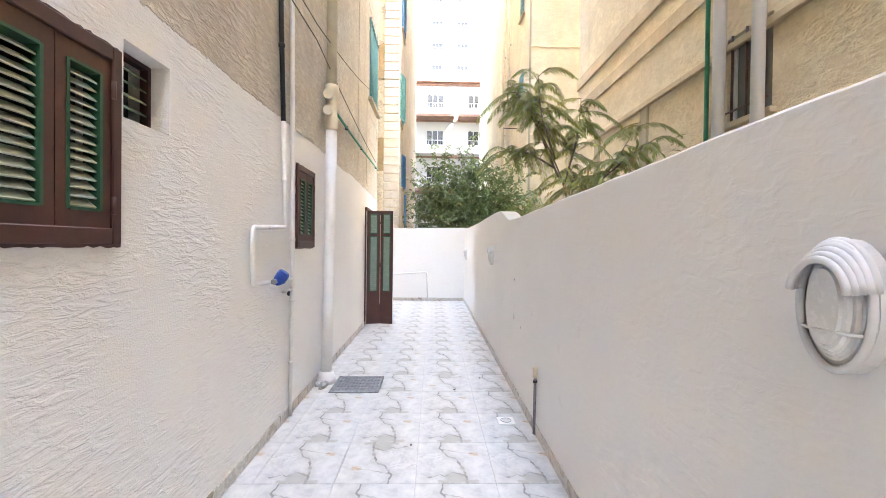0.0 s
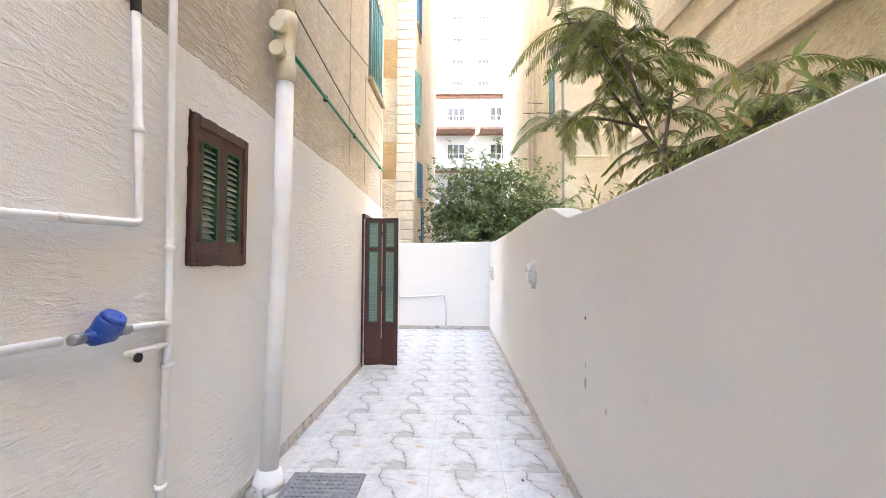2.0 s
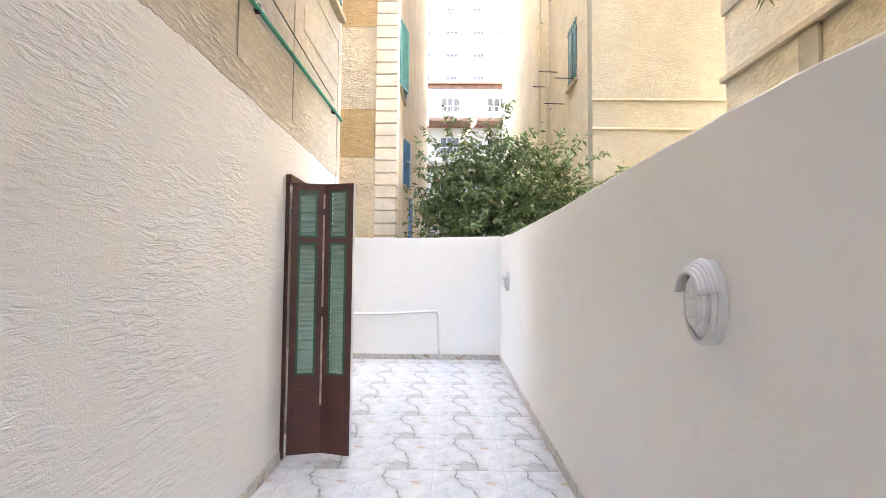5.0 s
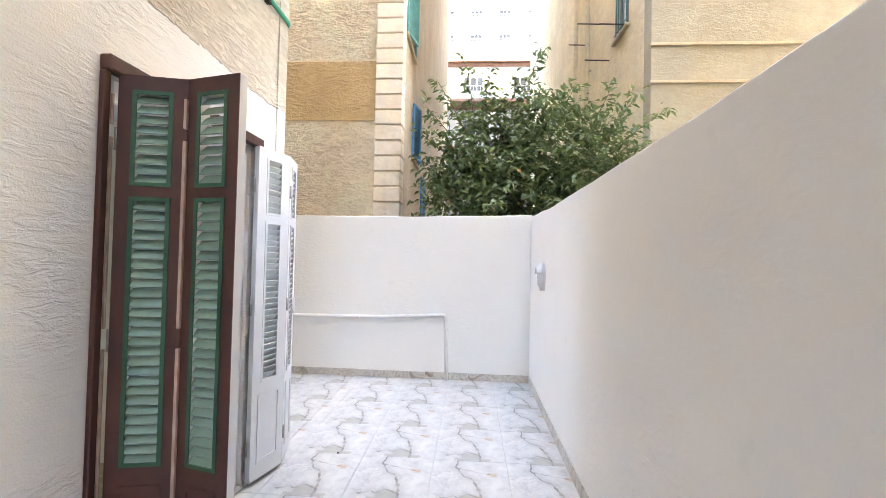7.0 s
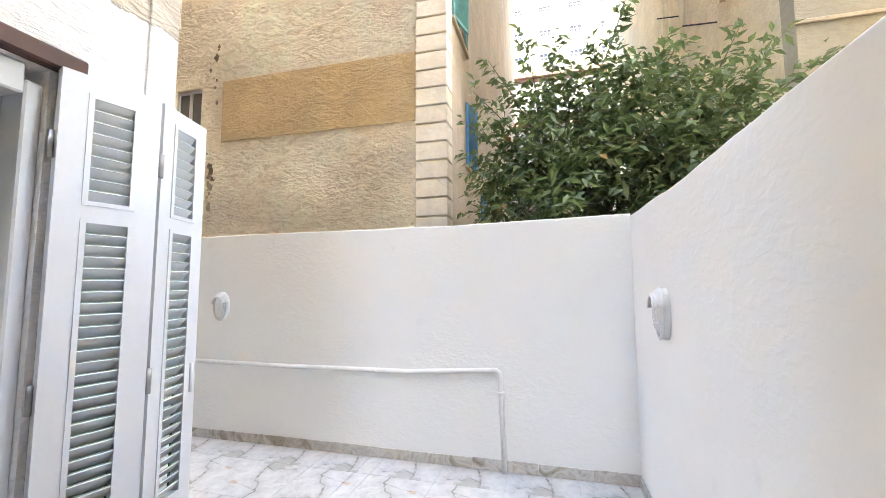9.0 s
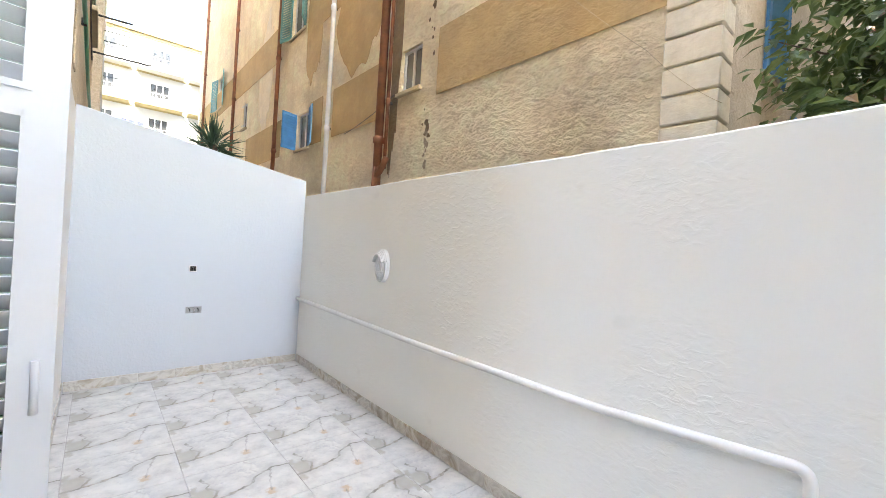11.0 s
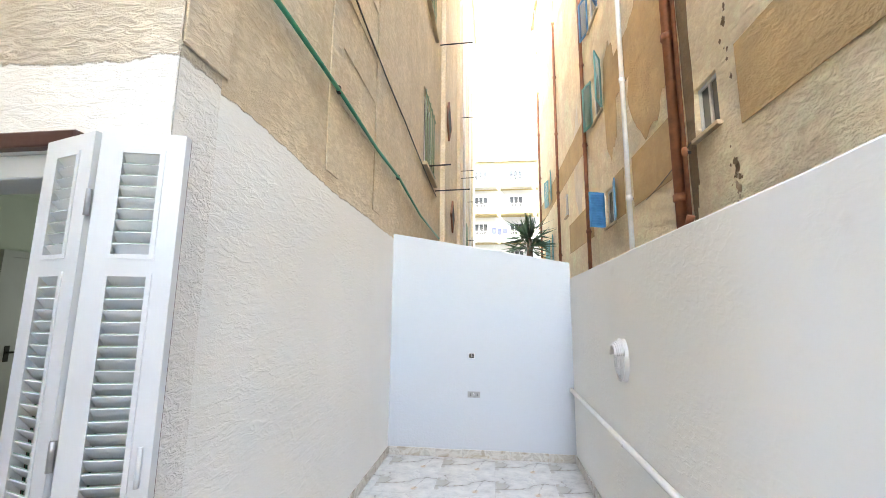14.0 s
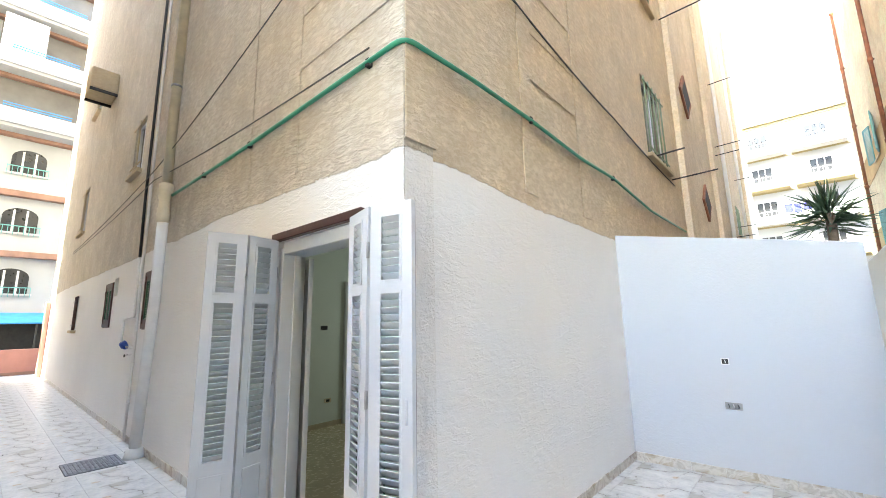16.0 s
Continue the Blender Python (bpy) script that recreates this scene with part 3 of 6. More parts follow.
def shuttered_window(m, w, h, mat, label, open_l=75, open_r=75, group="shuttered windows", leaf=0.0):
    leaf = leaf or w / 2
    win = empty("window", m, label, "window", group)
    fr = bmesh.new()
    for a in ((0, w, 0, 0.05), (0, w, h - 0.05, h), (0, 0.05, 0.05, h - 0.05), (w - 0.05, w, 0.05, h - 0.05), (w / 2 - 0.02, w / 2 + 0.02, 0.05, h - 0.05)):
        box(fr, a[0], a[1], -0.14, -0.08, a[2], a[3])
    part("window_frame", fr, m_whitewood, win)
    part("pane", B(0.05, w / 2 - 0.02, -0.12, -0.11, 0.05, h - 0.05), m_glass, win)
    part("pane", B(w / 2 + 0.02, w - 0.05, -0.12, -0.11, 0.05, h - 0.05), m_glass, win)
    part("window_sill", B(-0.06, w + 0.06, -0.05, 0.06, -0.07, -0.004, bevel=0.008), m_mould, win)
    # dark-coloured sheet in place of an unlit interior
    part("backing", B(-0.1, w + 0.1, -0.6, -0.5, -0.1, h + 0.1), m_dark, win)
    shutter_leaf(win, leaf, h, mat, mat, Matrix.Translation((0, 0.025, 0)) @ Matrix.Rotation(radians(open_l), 4, "Z"))
    shutter_leaf(win, leaf, h, mat, mat, Matrix.Translation((w, 0.025, 0)) @ Matrix.Rotation(radians(180 - open_r), 4, "Z"))
    return win


def south(x1, z):
    """Pose on the neighbouring facade, outwards to -y, local x running to -x."""
    return Matrix.Translation((x1, NEIGH, z)) @ Matrix.Rotation(math.pi, 4, "Z")


# facade behind the far wall, facing the yard
NW = [(-6.45, -5.83, 4.28, 5.07), (-11.65, -10.75, 3.95, 4.95), (-12.5, -11.4, 7.4, 8.9), (-12.5, -11.4, 10.6, 12.0), (-6.55, -5.95, 7.6, 8.5), (-22.5, -21.3, 4.2, 5.5), (-22.5, -21.3, 7.4, 8.9), (-17.6, -17.0, 5.6, 6.6)]
NS = [(15.4, 16.3, 3.7, 4.9), (14.35, 15.5, 5.9, 7.5), (17.0, 17.9, 2.0, 3.6), (15.0, 16.2, 9.4, 11.0)]
NE_X = -1.27
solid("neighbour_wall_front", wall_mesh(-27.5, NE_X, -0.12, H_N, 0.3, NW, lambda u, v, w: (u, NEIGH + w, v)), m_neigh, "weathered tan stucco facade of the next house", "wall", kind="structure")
solid("neighbour_wall_side", wall_mesh(NEIGH + 0.3, 27, -0.12, H_N, 0.3, NS, lambda u, v, w: (NE_X - w, u, v)), m_neigh_side, "stained grey-brown side wall of the next house, toned darker than its front", "wall", kind="structure")
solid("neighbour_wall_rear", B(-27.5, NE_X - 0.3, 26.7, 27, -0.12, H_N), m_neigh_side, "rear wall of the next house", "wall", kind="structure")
solid("neighbour_roof", B(-27.7, NE_X + 0.2, NEIGH - 0.2, 27.2, H_N, H_N + 0.25), m_mould, "flat roof slab of the next house", "roof", kind="structure")
# ochre bands and the raised quoins on the corner
for x0, x1, z0, z1 in ((-5.36, -1.744, 4.01, 5.12), (-5.36, -1.744, 7.05, 8.2), (-5.36, -1.744, 10.1, 11.2), (-9.35, -7.15, 3.95, 5.1), (-10.7, -9.95, 3.95, 5.1), (-16.9, -13.0, 3.95, 5.1), (-26.9, -23.0, 3.95, 5.1), (-10.9, -7.55, 7.05, 8.2), (-26.9, -13.6, 7.05, 8.2)):
    bm = bmesh.new()
    box(bm, x0, x1, NEIGH - 0.011, NEIGH - 0.001, z0, z1)
    solid("trim_band", bm, m_band, "smooth ochre render band on the facade", "trim", kind="structure")
quoins = empty("trim_quoins", pose(0, 0, 0), "stacked cream stone blocks up the house corner", "trim", kind="structure")
QH = 0.285
qbm = B(-0.47, 0.035, -0.035, 0.30, 0.012, QH - 0.012, bevel=0.012)
qme = mesh_of(qbm, "quoin_block", m_quoin)
for k in range(76):
    q = part("quoin_block", qme, None, quoins)
    q.location = (NE_X, NEIGH, 0.22 + k * QH)

shuttered_window(south(-10.75, 3.95), 0.9, 1.0, m_blueshut, "window with bright blue louvred shutters folded open", 166, 70, leaf=0.48)
shuttered_window(south(-11.4, 7.4), 1.1, 1.5, m_teal, "window with faded teal shutters folded back", 150, 165)
shuttered_window(south(-11.4, 10.6), 1.1, 1.4, m_blueshut, "window with light blue shutters folded back", 150, 165)
barred_window("window", south(-5.83, 4.28), 0.62, 0.79, "small white-framed window with a dark pane", m_whitewood, 0)
barred_window("window", south(-5.95, 7.6), 0.6, 0.9, "small white-framed window with a dark pane", m_whitewood, 1)
barred_window("window", south(-17.0, 5.6), 0.6, 1.0, "small white-framed window with a dark pane", m_whitewood, 1)
shuttered_window(south(-21.3, 4.2), 1.2, 1.3, m_teal, "window with faded teal shutters folded back", 168, 168)
shuttered_window(south(-21.3, 7.4), 1.2, 1.5, m_teal, "window with faded teal shutters folded back", 168, 168)
SIDE_N = Matrix.Rotation(radians(-90), 4, "Z") @ Matrix.Scale(1, 4)
for (u0, u1, v0, v1), mt, lab, ol, orr in ((NS[0], m_blueshut, "window with blue louvred shutters ajar on the side wall", 14, 14), (NS[1], m_teal, "window with faded teal shutters nearly closed", 8, 14),
                                           (NS[2], m_blueshut, "low window with blue shutters closed", 4, 4), (NS[3], m_blueshut, "upper window with blue shutters nearly closed", 6, 8)):
    shuttered_window(Matrix.Translation((NE_X, u1, v0)) @ SIDE_N, u1 - u0, v1 - v0, mt, lab, ol, orr)

# yellow house along the boundary wall
YX = 3.3
YW = [(4.23, 4.86, 2.98, 3.95), (4.25, 4.87, 7.0, 8.2), (-1.5, -0.5, 3.2, 4.6)]
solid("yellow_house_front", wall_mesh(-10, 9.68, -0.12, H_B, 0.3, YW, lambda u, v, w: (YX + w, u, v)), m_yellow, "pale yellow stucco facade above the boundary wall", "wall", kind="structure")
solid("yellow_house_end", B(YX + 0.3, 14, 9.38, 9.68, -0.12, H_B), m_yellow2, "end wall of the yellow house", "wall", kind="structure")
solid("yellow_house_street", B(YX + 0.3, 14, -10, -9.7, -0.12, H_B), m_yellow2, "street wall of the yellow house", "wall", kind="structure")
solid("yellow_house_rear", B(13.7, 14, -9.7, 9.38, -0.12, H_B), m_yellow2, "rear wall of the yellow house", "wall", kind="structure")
solid("yellow_house_roof", B(YX - 0.2, 14.2, -10.2, 9.9, H_B, H_B + 0.25), m_mould, "flat roof slab of the yellow house", "roof", kind="structure")
for z0, z1, out in ((5.18, 5.42, 0.05), (4.62, 4.86, 0.035), (3.78, 3.86, 0.07), (8.2, 8.45, 0.05)):
    solid("trim_ledge", B(YX - out, YX - 0.002, -10, 9.70, z0, z1, bevel=0.01), m_mould, "projecting tan render moulding along the facade", "trim", kind="structure")
for y in (6.55, 8.4, 2.6, 0.6):
    solid("trim_pilaster", B(YX - 0.045, YX - 0.002, y, y + 0.22, 2.2, 3.776, bevel=0.008), m_yellow2, "flat render pilaster on the yellow facade", "trim", kind="structure")
barred_window("window", Matrix.Translation((YX, 4.23, 2.98)) @ Matrix.Rotation(radians(90), 4, "Z"), 0.63, 0.97, "dark brown window in the yellow facade", m_brown, 3)
barred_window("window", Matrix.Translation((YX, 4.25, 7.0)) @ Matrix.Rotation(radians(90), 4, "Z"), 0.62, 1.2, "dark brown window in the yellow facade", m_brown, 3)
barred_window("window", Matrix.Translation((YX, -1.5, 3.2)) @ Matrix.Rotation(radians(90), 4, "Z"), 1.0, 1.4, "dark brown window in the yellow facade", m_brown, 3)
for y, r, mt, lab in ((4.79, 0.065, m_pvc, "white plastic drain pipe down the yellow facade"), (4.23, 0.06, m_pvc, "white plastic drain pipe down the yellow facade"), (4.99, 0.025, m_greenpipe, "thin green pipe down the yellow facade")):
    p = empty("drain_pipe", pose(0, 0, 0), lab, "pipe", "drain pipes")
    part("pipe", tube(bmesh.new(), [(YX - 0.15, y, -0.1), (YX - 0.15, y, 23.8)], r, 12), mt, p)
    for z in (2.6, 6.2, 9.8):
        part("bracket", B(YX - 0.15, YX + 0.01, y - 0.02, y + 0.02, z, z + 0.04), m_metal, p)

# second yellow house across the gap
Y2, Y2X = 13.8, 3.15
W2 = [(14.85, 15.6, 6.3, 7.9), (14.9, 15.6, 10.0, 11.4)]
solid("back_house_front", wall_mesh(Y2X, 16, -0.12, H_B, 0.3, [(5.3, 6.2, 8.0, 9.4)], lambda u, v, w: (u, Y2 + w, v)), m_yellow2, "pale yellow rendered house wall behind the tree, dimmed in colour", "wall", kind="structure")
# the lighter yellow puts in sunlight that this wall doesn't catch
solid("back_house_side", wall_mesh(Y2 + 0.3, 29, -0.12, H_B, 0.3, W2, lambda u, v, w: (Y2X + w, u, v)), m_yellow, "yellow side wall of the back house, coloured as if sunlit", "wall", kind="structure")
solid("back_house_roof", B(Y2X - 0.2, 16, Y2 - 0.2, 29, H_B, H_B + 0.25), m_mould, "flat roof slab of the back house", "roof", kind="structure")
solid("back_house_rear", B(Y2X + 0.3, 16, 28.7, 29, -0.12, H_B), m_yellow2, "rear wall of the back house", "wall", kind="structure")
for z in (4.62, 5.28, 8.2):
    solid("trim_ledge", B(Y2X - 0.02, 16, Y2 - 0.03, Y2 - 0.002, z, z + 0.05, bevel=0.006), m_mould, "thin render string course on the back house", "trim", kind="structure")
barred_window("window", Matrix.Translation((6.2, Y2, 8.0)) @ Matrix.Rotation(math.pi, 4, "Z"), 0.9, 1.4, "upper window with teal bars", m_teal, 4)
for (u0, u1, v0, v1) in W2:
    barred_window("window", Matrix.Translation((Y2X, u0, v0)) @ Matrix.Rotation(radians(90), 4, "Z"), u1 - u0, v1 - v0, "side window with teal painted bars", m_teal, 5)
for y, z in ((16.7, 7.35), (14.95, 6.33), (17.6, 7.3), (16.0, 6.1)):
    solid("clothes_bracket", tube(bmesh.new(), [(Y2X + 0.05, y, z), (Y2X - 0.55, y, z + 0.02)], 0.014, 6), m_iron, "rusty iron clothesline bracket on the yellow wall", "bracket", "clothesline brackets")
for x, y in ((Y2X - 0.12, 17.4), (Y2X - 0.12, 18.6)):
    p = empty("drain_pipe", pose(0, 0, 0), "cream drain pipe down the back house", "pipe", "drain pipes")
    part("pipe", tube(bmesh.new(), [(x, y, -0.1), (x, y, 23.8)], 0.06, 10), m_cream, p)
    for z in (3.0, 6.5, 10):
        part("bracket", B(x, x + 0.14, y - 0.02, y + 0.02, z, z + 0.04), m_metal, p)

# ---- shuttered garden door: brown and green outside, white inside ----
SL_W = 0.126


def two_tone_slat(w, d, mats, name):
    """A thin louvre board; the outer face (-y) takes slot 0, the inner slot 1."""
    bm = bmesh.new()
    box(bm, 0, w, -0.0035, 0.0, -d / 2, d / 2, mat=0)
    box(bm, 0, w, 0.0002, 0.0037, -d / 2, d / 2, mat=1)
    return mesh_of(bm, name, mats)


slat_door = two_tone_slat(SL_W, 0.054, [m_slat, m_whitewood], "door_slat")


def door_leaf(parent, w, h, m):
    """Louvred leaf: local x along the width, -y outside, z up. Stiles, rails, panels, slats, trim."""
    bm = bmesh.new()
    lo, mid, up, top = 0.635, 1.672, 1.740, 2.098
    a = (w - SL_W) / 2
    for (x0, x1, z0, z1) in ((0, a, 0, h), (w - a, w, 0, h), (a, w - a, 0, lo), (a, w - a, mid, up), (a, w - a, top, h)):
        box(bm, x0, x1, -0.020, -0.017, z0, z1, mat=0)
        box(bm, x0, x1, -0.017, 0.020, z0, z1, mat=1)
    # raised panel lines on the bottom board, both faces
    for y0, y1, mt in ((-0.024, -0.020, 0), (0.020, 0.026, 1)):
        for (x0, x1, z0, z1) in ((0.05, w - 0.05, 0.53, 0.55), (0.05, w - 0.05, 0.10, 0.12), (0.05, 0.065, 0.12, 0.53), (w - 0.065, w - 0.05, 0.12, 0.53)):
            box(bm, x0, x1, y0, y1, z0, z1, mat=mt)
    leaf = part("shutter_leaf", bm, [m_brown, m_whitewood], parent, "louvred leaf, brown outside and white inside")
    leaf.matrix_basis = m
    tr = bmesh.new()
    for z0, z1 in ((lo, mid), (up, top)):
        for (x0, x1, c0, c1) in ((a - 0.012, a + 0.004, z0 - 0.012, z1 + 0.012), (w - a - 0.004, w - a + 0.012, z0 - 0.012, z1 + 0.012), (a, w - a, z0 - 0.012, z0 + 0.003), (a, w - a, z1 - 0.003, z1 + 0.012)):
            box(tr, x0, x1, -0.0245, -0.0195, c0, c1, mat=0)
            box(tr, x0, x1, 0.0195, 0.0245, c0, c1, mat=1)
    part("louvre_trim", tr, [m_green, m_whitewood], leaf, "narrow green bead round the louvres")
    for z0, z1, n in ((lo, mid, 27), (up, top, 9)):
        for k in range(n):
            s = part("slat", slat_door, None, leaf)
            s.matrix_basis = Matrix.Translation((a, 0, z0 + (z1 - z0) * (k + 0.5) / n)) @ Matrix.Rotation(radians(-41 + random.uniform(-2.5, 2.5)), 4, "X")
    return leaf


def between(p, q, z, flip=False):
    """Pose of a leaf that runs from p to q in plan; local x goes from p to q."""
    d = Vector((q[0] - p[0], q[1] - p[1], 0))
    return Matrix.Translation((p[0], p[1], z)) @ Matrix.Rotation(math.atan2(d.y, d.x), 4, "Z")


def hinge(parent, x, y, z):
    bm = tube(bmesh.new(), [(x, y, z - 0.045), (x, y, z + 0.045)], 0.009, 8)
    part("hinge", bm, m_metal, parent, "small painted steel hinge")


door_l = empty("door_shutter", pose(0, 0, 0), "open folding louvred door shutter, brown and green outside, white inside", "shutter", "door shutters")
door_leaf(door_l, 0.255, 2.17, between((-1.325, 8.068), (-1.077, 8.126), 0.035))
door_leaf(door_l, 0.255, 2.17, between((-1.069, 8.126), (-0.820, 8.070), 0.035))
door_r = empty("door_shutter", pose(0, 0, 0), "open folding louvred door shutter, white inner face towards the house corner", "shutter", "door shutters")
door_leaf(door_r, 0.292, 2.17, between((-1.237, 9.366), (-1.315, 9.085), 0.035))
door_leaf(door_r, 0.272, 2.17, between((-1.310, 9.638), (-1.244, 9.374), 0.035))
for z in (0.25, 1.15, 1.95):
    hinge(door_l, -1.336, 8.066, z)
    hinge(door_l, -1.073, 8.134, z)
    hinge(door_r, -1.324, 9.078, z)
    hinge(door_r, -1.216, 9.370, z)
for z0, z1 in ((0.42, 1.12), (1.2, 1.95), (2.0, 2.12)):
    part("weather_strip", B(-1.079, -1.067, 8.092, 8.106, z0, z1), m_strip, door_l, "pale wooden fold strip")
    part("weather_strip", B(-1.337, -1.329, 8.032, 8.042, z0, z1), m_strip, door_l, "pale wooden fold strip")
part("bolt", tube(bmesh.new(), [(-1.277, 9.612, 1.05), (-1.277, 9.612, 1.17)], 0.008, 8), m_whitewood, door_r, "painted sliding bolt")

# door frame: brown outer head, white jambs, glazed inner leaves standing inwards
frame_1 = empty("door_1", pose(0, 0, 0), "white-painted door frame with a brown outer head board", "door frame", kind="structure")
part("head_board", B(LEFT - 0.03, LEFT + 0.045, 8.0, 9.165, 2.202, 2.264, bevel=0.006), m_brown, frame_1, "dark brown head board")
part("outer_casing", B(LEFT + 0.001, LEFT + 0.024, 7.995, 8.029, 0.03, 2.200, bevel=0.004), m_brown, frame_1, "dark brown casing strip")
for y0, y1 in ((DOOR[0], DOOR[0] + 0.05), (DOOR[1] - 0.05, DOOR[1])):
    part("jamb", B(LEFT - 0.22, LEFT - 0.02, y0, y1, 0, 2.15, bevel=0.006), m_whitewood, frame_1)
    part("jamb_stop", B(LEFT - 0.17, LEFT - 0.12, y0 - (0.0 if y0 > 9 else -0.05) - (0.02 if y0 > 9 else 0), y1 + (0.02 if y0 < 9 else -0.05), 0, 2.12), m_whitewood, frame_1)
part("head_jamb", B(LEFT - 0.22, LEFT - 0.02, DOOR[0] + 0.05, DOOR[1] - 0.05, 2.10, 2.198, bevel=0.006), m_whitewood, frame_1)
part("threshold", B(LEFT - 0.239, LEFT + 0.01, DOOR[0], DOOR[1], -0.005, 0.03, bevel=0.006), m_skirt, frame_1, "marble threshold")


def glazed_leaf(p, q, label):
    d = empty("glazed_door", between(p, q, 0.02), label, "door", "inner glazed doors")
    w = math.dist(p, q)
    bm = bmesh.new()
    for (x0, x1, z0, z1) in ((0, 0.08, 0, 2.07), (w - 0.08, w, 0, 2.07), (0.08, w - 0.08, 0, 0.66), (0.08, w - 0.08, 1.99, 2.07)):
        box(bm, x0, x1, -0.02, 0.02, z0, z1)
    part("frame", bm, m_whitewood, d)
    part("pane", B(0.08, w - 0.08, -0.004, 0.004, 0.66, 1.99), m_pane, d, "grey obscured glass pane")
    return d


glazed_leaf((-1.535, 8.985), (-2.04, 8.945), "white inner door leaf with a tall grey glass pane, open into the room")
glazed_leaf((-1.63, 8.075), (-1.72, 7.60), "white inner door leaf with a tall grey glass pane, open into the room")

# room door and switches on the wall behind
inner = empty("room_door", pose(0, 0, 0), "pale painted flush door with a dark lever handle", "door")
part("leaf", B(-4.72, -3.87, RY0 + 0.004, RY0 + 0.045, 0.0, 2.15, bevel=0.004), m_whitewood, inner)
bmf = bmesh.new()
for a in ((-4.80, -4.72, 0, 2.22), (-3.87, -3.79, 0, 2.22), (-4.72, -3.87, 2.15, 2.22)):
    box(bmf, a[0], a[1], RY0 + 0.002, RY0 + 0.055, a[2], a[3])
part("frame", bmf, m_whitewood, inner)
part("handle", tube(bmesh.new(), bend([(-3.97, RY0 + 0.04, 1.12), (-3.97, RY0 + 0.10, 1.12), (-4.10, RY0 + 0.10, 1.12)], 0.02), 0.011, 8), m_iron, inner, "dark lever handle")
part("handle_plate", B(-3.995, -3.945, RY0 + 0.044, RY0 + 0.052, 1.02, 1.19, bevel=0.003), m_iron, inner)
for x, z in ((-3.43, 1.48), (-3.53, 0.38)):
    sw = empty("wall_socket", pose(x, RY0, z), "small dark electrical box set in the room wall", "socket", "room sockets")
    part("plate", B(-0.06, 0.06, 0.001, 0.012, -0.032, 0.032, bevel=0.004), m_cream if z < 1 else m_iron, sw)
    part("insert", B(-0.028, 0.028, 0.012, 0.016, -0.018, 0.018), m_dark, sw)
solid("room_baseboard", B(-3.785, LEFT - 0.24, RY0 + 0.001, RY0 + 0.013, 0.001, 0.07), m_beige_tile, "beige tile skirting in the room", "baseboard", kind="structure")


# ---- small louvred windows in the left wall ----
slat_win = mesh_of(B(0, 0.15, -0.003, 0.003, -0.025, 0.025), "window_slat", m_slat_cream)


def louvred_window(y0, y1, z0, z1, label):
    w, h = y1 - y0, z1 - z0
    win = empty("window", Matrix.Translation((LEFT, y1, z0)) @ Matrix.Rotation(radians(-90), 4, "Z"), label, "window", "louvred windows")
    bm = bmesh.new()
    fr = 0.04
    for a in ((-0.006, fr, -0.012, h + 0.012), (w - fr, w + 0.012, -0.012, h + 0.012), (fr, w - fr, -0.012, 0.05), (fr, w - fr, h - 0.045, h + 0.012)):
        box(bm, a[0], a[1], -0.10, 0.022, a[2], a[3], bevel=0.004)
    part("window_frame", bm, m_brown, win, "dark brown frame")
    # brown paint smeared unevenly on the render round the frame
    sm = bmesh.new()
    ring = []
    n = 120
    for k in range(n):
        f = 4 * k / n
        s, q = int(f), f - int(f)
        c = [(-0.012, -0.012), (w + 0.012, -0.012), (w + 0.012, h + 0.012), (-0.012, h + 0.012)]
        p = Vector((*c[s], 0)).lerp(Vector((*c[(s + 1) % 4], 0)), q)
        o = (p - Vector((w / 2, h / 2, 0)))
        g = 0.006 + 0.012 * abs(noise.noise((k * 0.45, y0, 0))) + 0.008 * random.random()
        out = Vector((math.copysign(g, o.x), math.copysign(g, o.y), 0))
        ring.append((p, p + out))
    inner_v = [sm.verts.new((p.x, 0.0025, p.y)) for p, _ in ring]
    outer_v = [sm.verts.new((o.x, 0.0015, o.y)) for _, o in ring]
    for k in range(n):
        sm.faces.new((inner_v[k], inner_v[(k + 1) % n], outer_v[(k + 1) % n], outer_v[k]))
    part("paint_smear", sm, m_brown, win, "ragged brown paint edge")
    lw = (w - 2 * fr) / 2
    for i in range(2):
        x0 = fr + i * lw
        lf = bmesh.new()
        a = (lw - 0.15) / 2 + 0.001
        for b4 in ((0.002, a, 0.05, h - 0.045), (lw - a, lw - 0.002, 0.05, h - 0.045), (a, lw - a, 0.05, 0.115), (a, lw - a, h - 0.115, h - 0.045)):
            box(lf, x0 + b4[0], x0 + b4[1], -0.05, 0.012, b4[2], b4[3])
        leaf = part("shutter_leaf", lf, m_brown, win)
        tr = bmesh.new()
        for b4 in ((a - 0.004, a + 0.009, 0.115, h - 0.115), (lw - a - 0.009, lw - a + 0.004, 0.115, h - 0.115), (a + 0.009, lw - a - 0.009, 0.111, 0.122), (a + 0.009, lw - a - 0.009, h - 0.122, h - 0.111)):
            box(tr, x0 + b4[0], x0 + b4[1], -0.045, 0.015, b4[2], b4[3])
        part("louvre_trim", tr, m_green, leaf, "bright green bead")
        ns = 15
        for k in range(ns):
            s = part("slat", slat_win, None, leaf)
            s.matrix_basis = Matrix.Translation((x0 + a, -0.018, 0.125 + (h - 0.25) * (k + 0.5) / ns)) @ Matrix.Rotation(radians(52 + random.uniform(-4, 4)), 4, "X")
        for z in (0.14, h - 0.16):
            part("hinge", tube(bmesh.new(), [(x0 + (lw * i), 0.024, z - 0.035), (x0 + (lw * i), 0.024, z + 0.035)], 0.008, 8), m_brown, leaf)
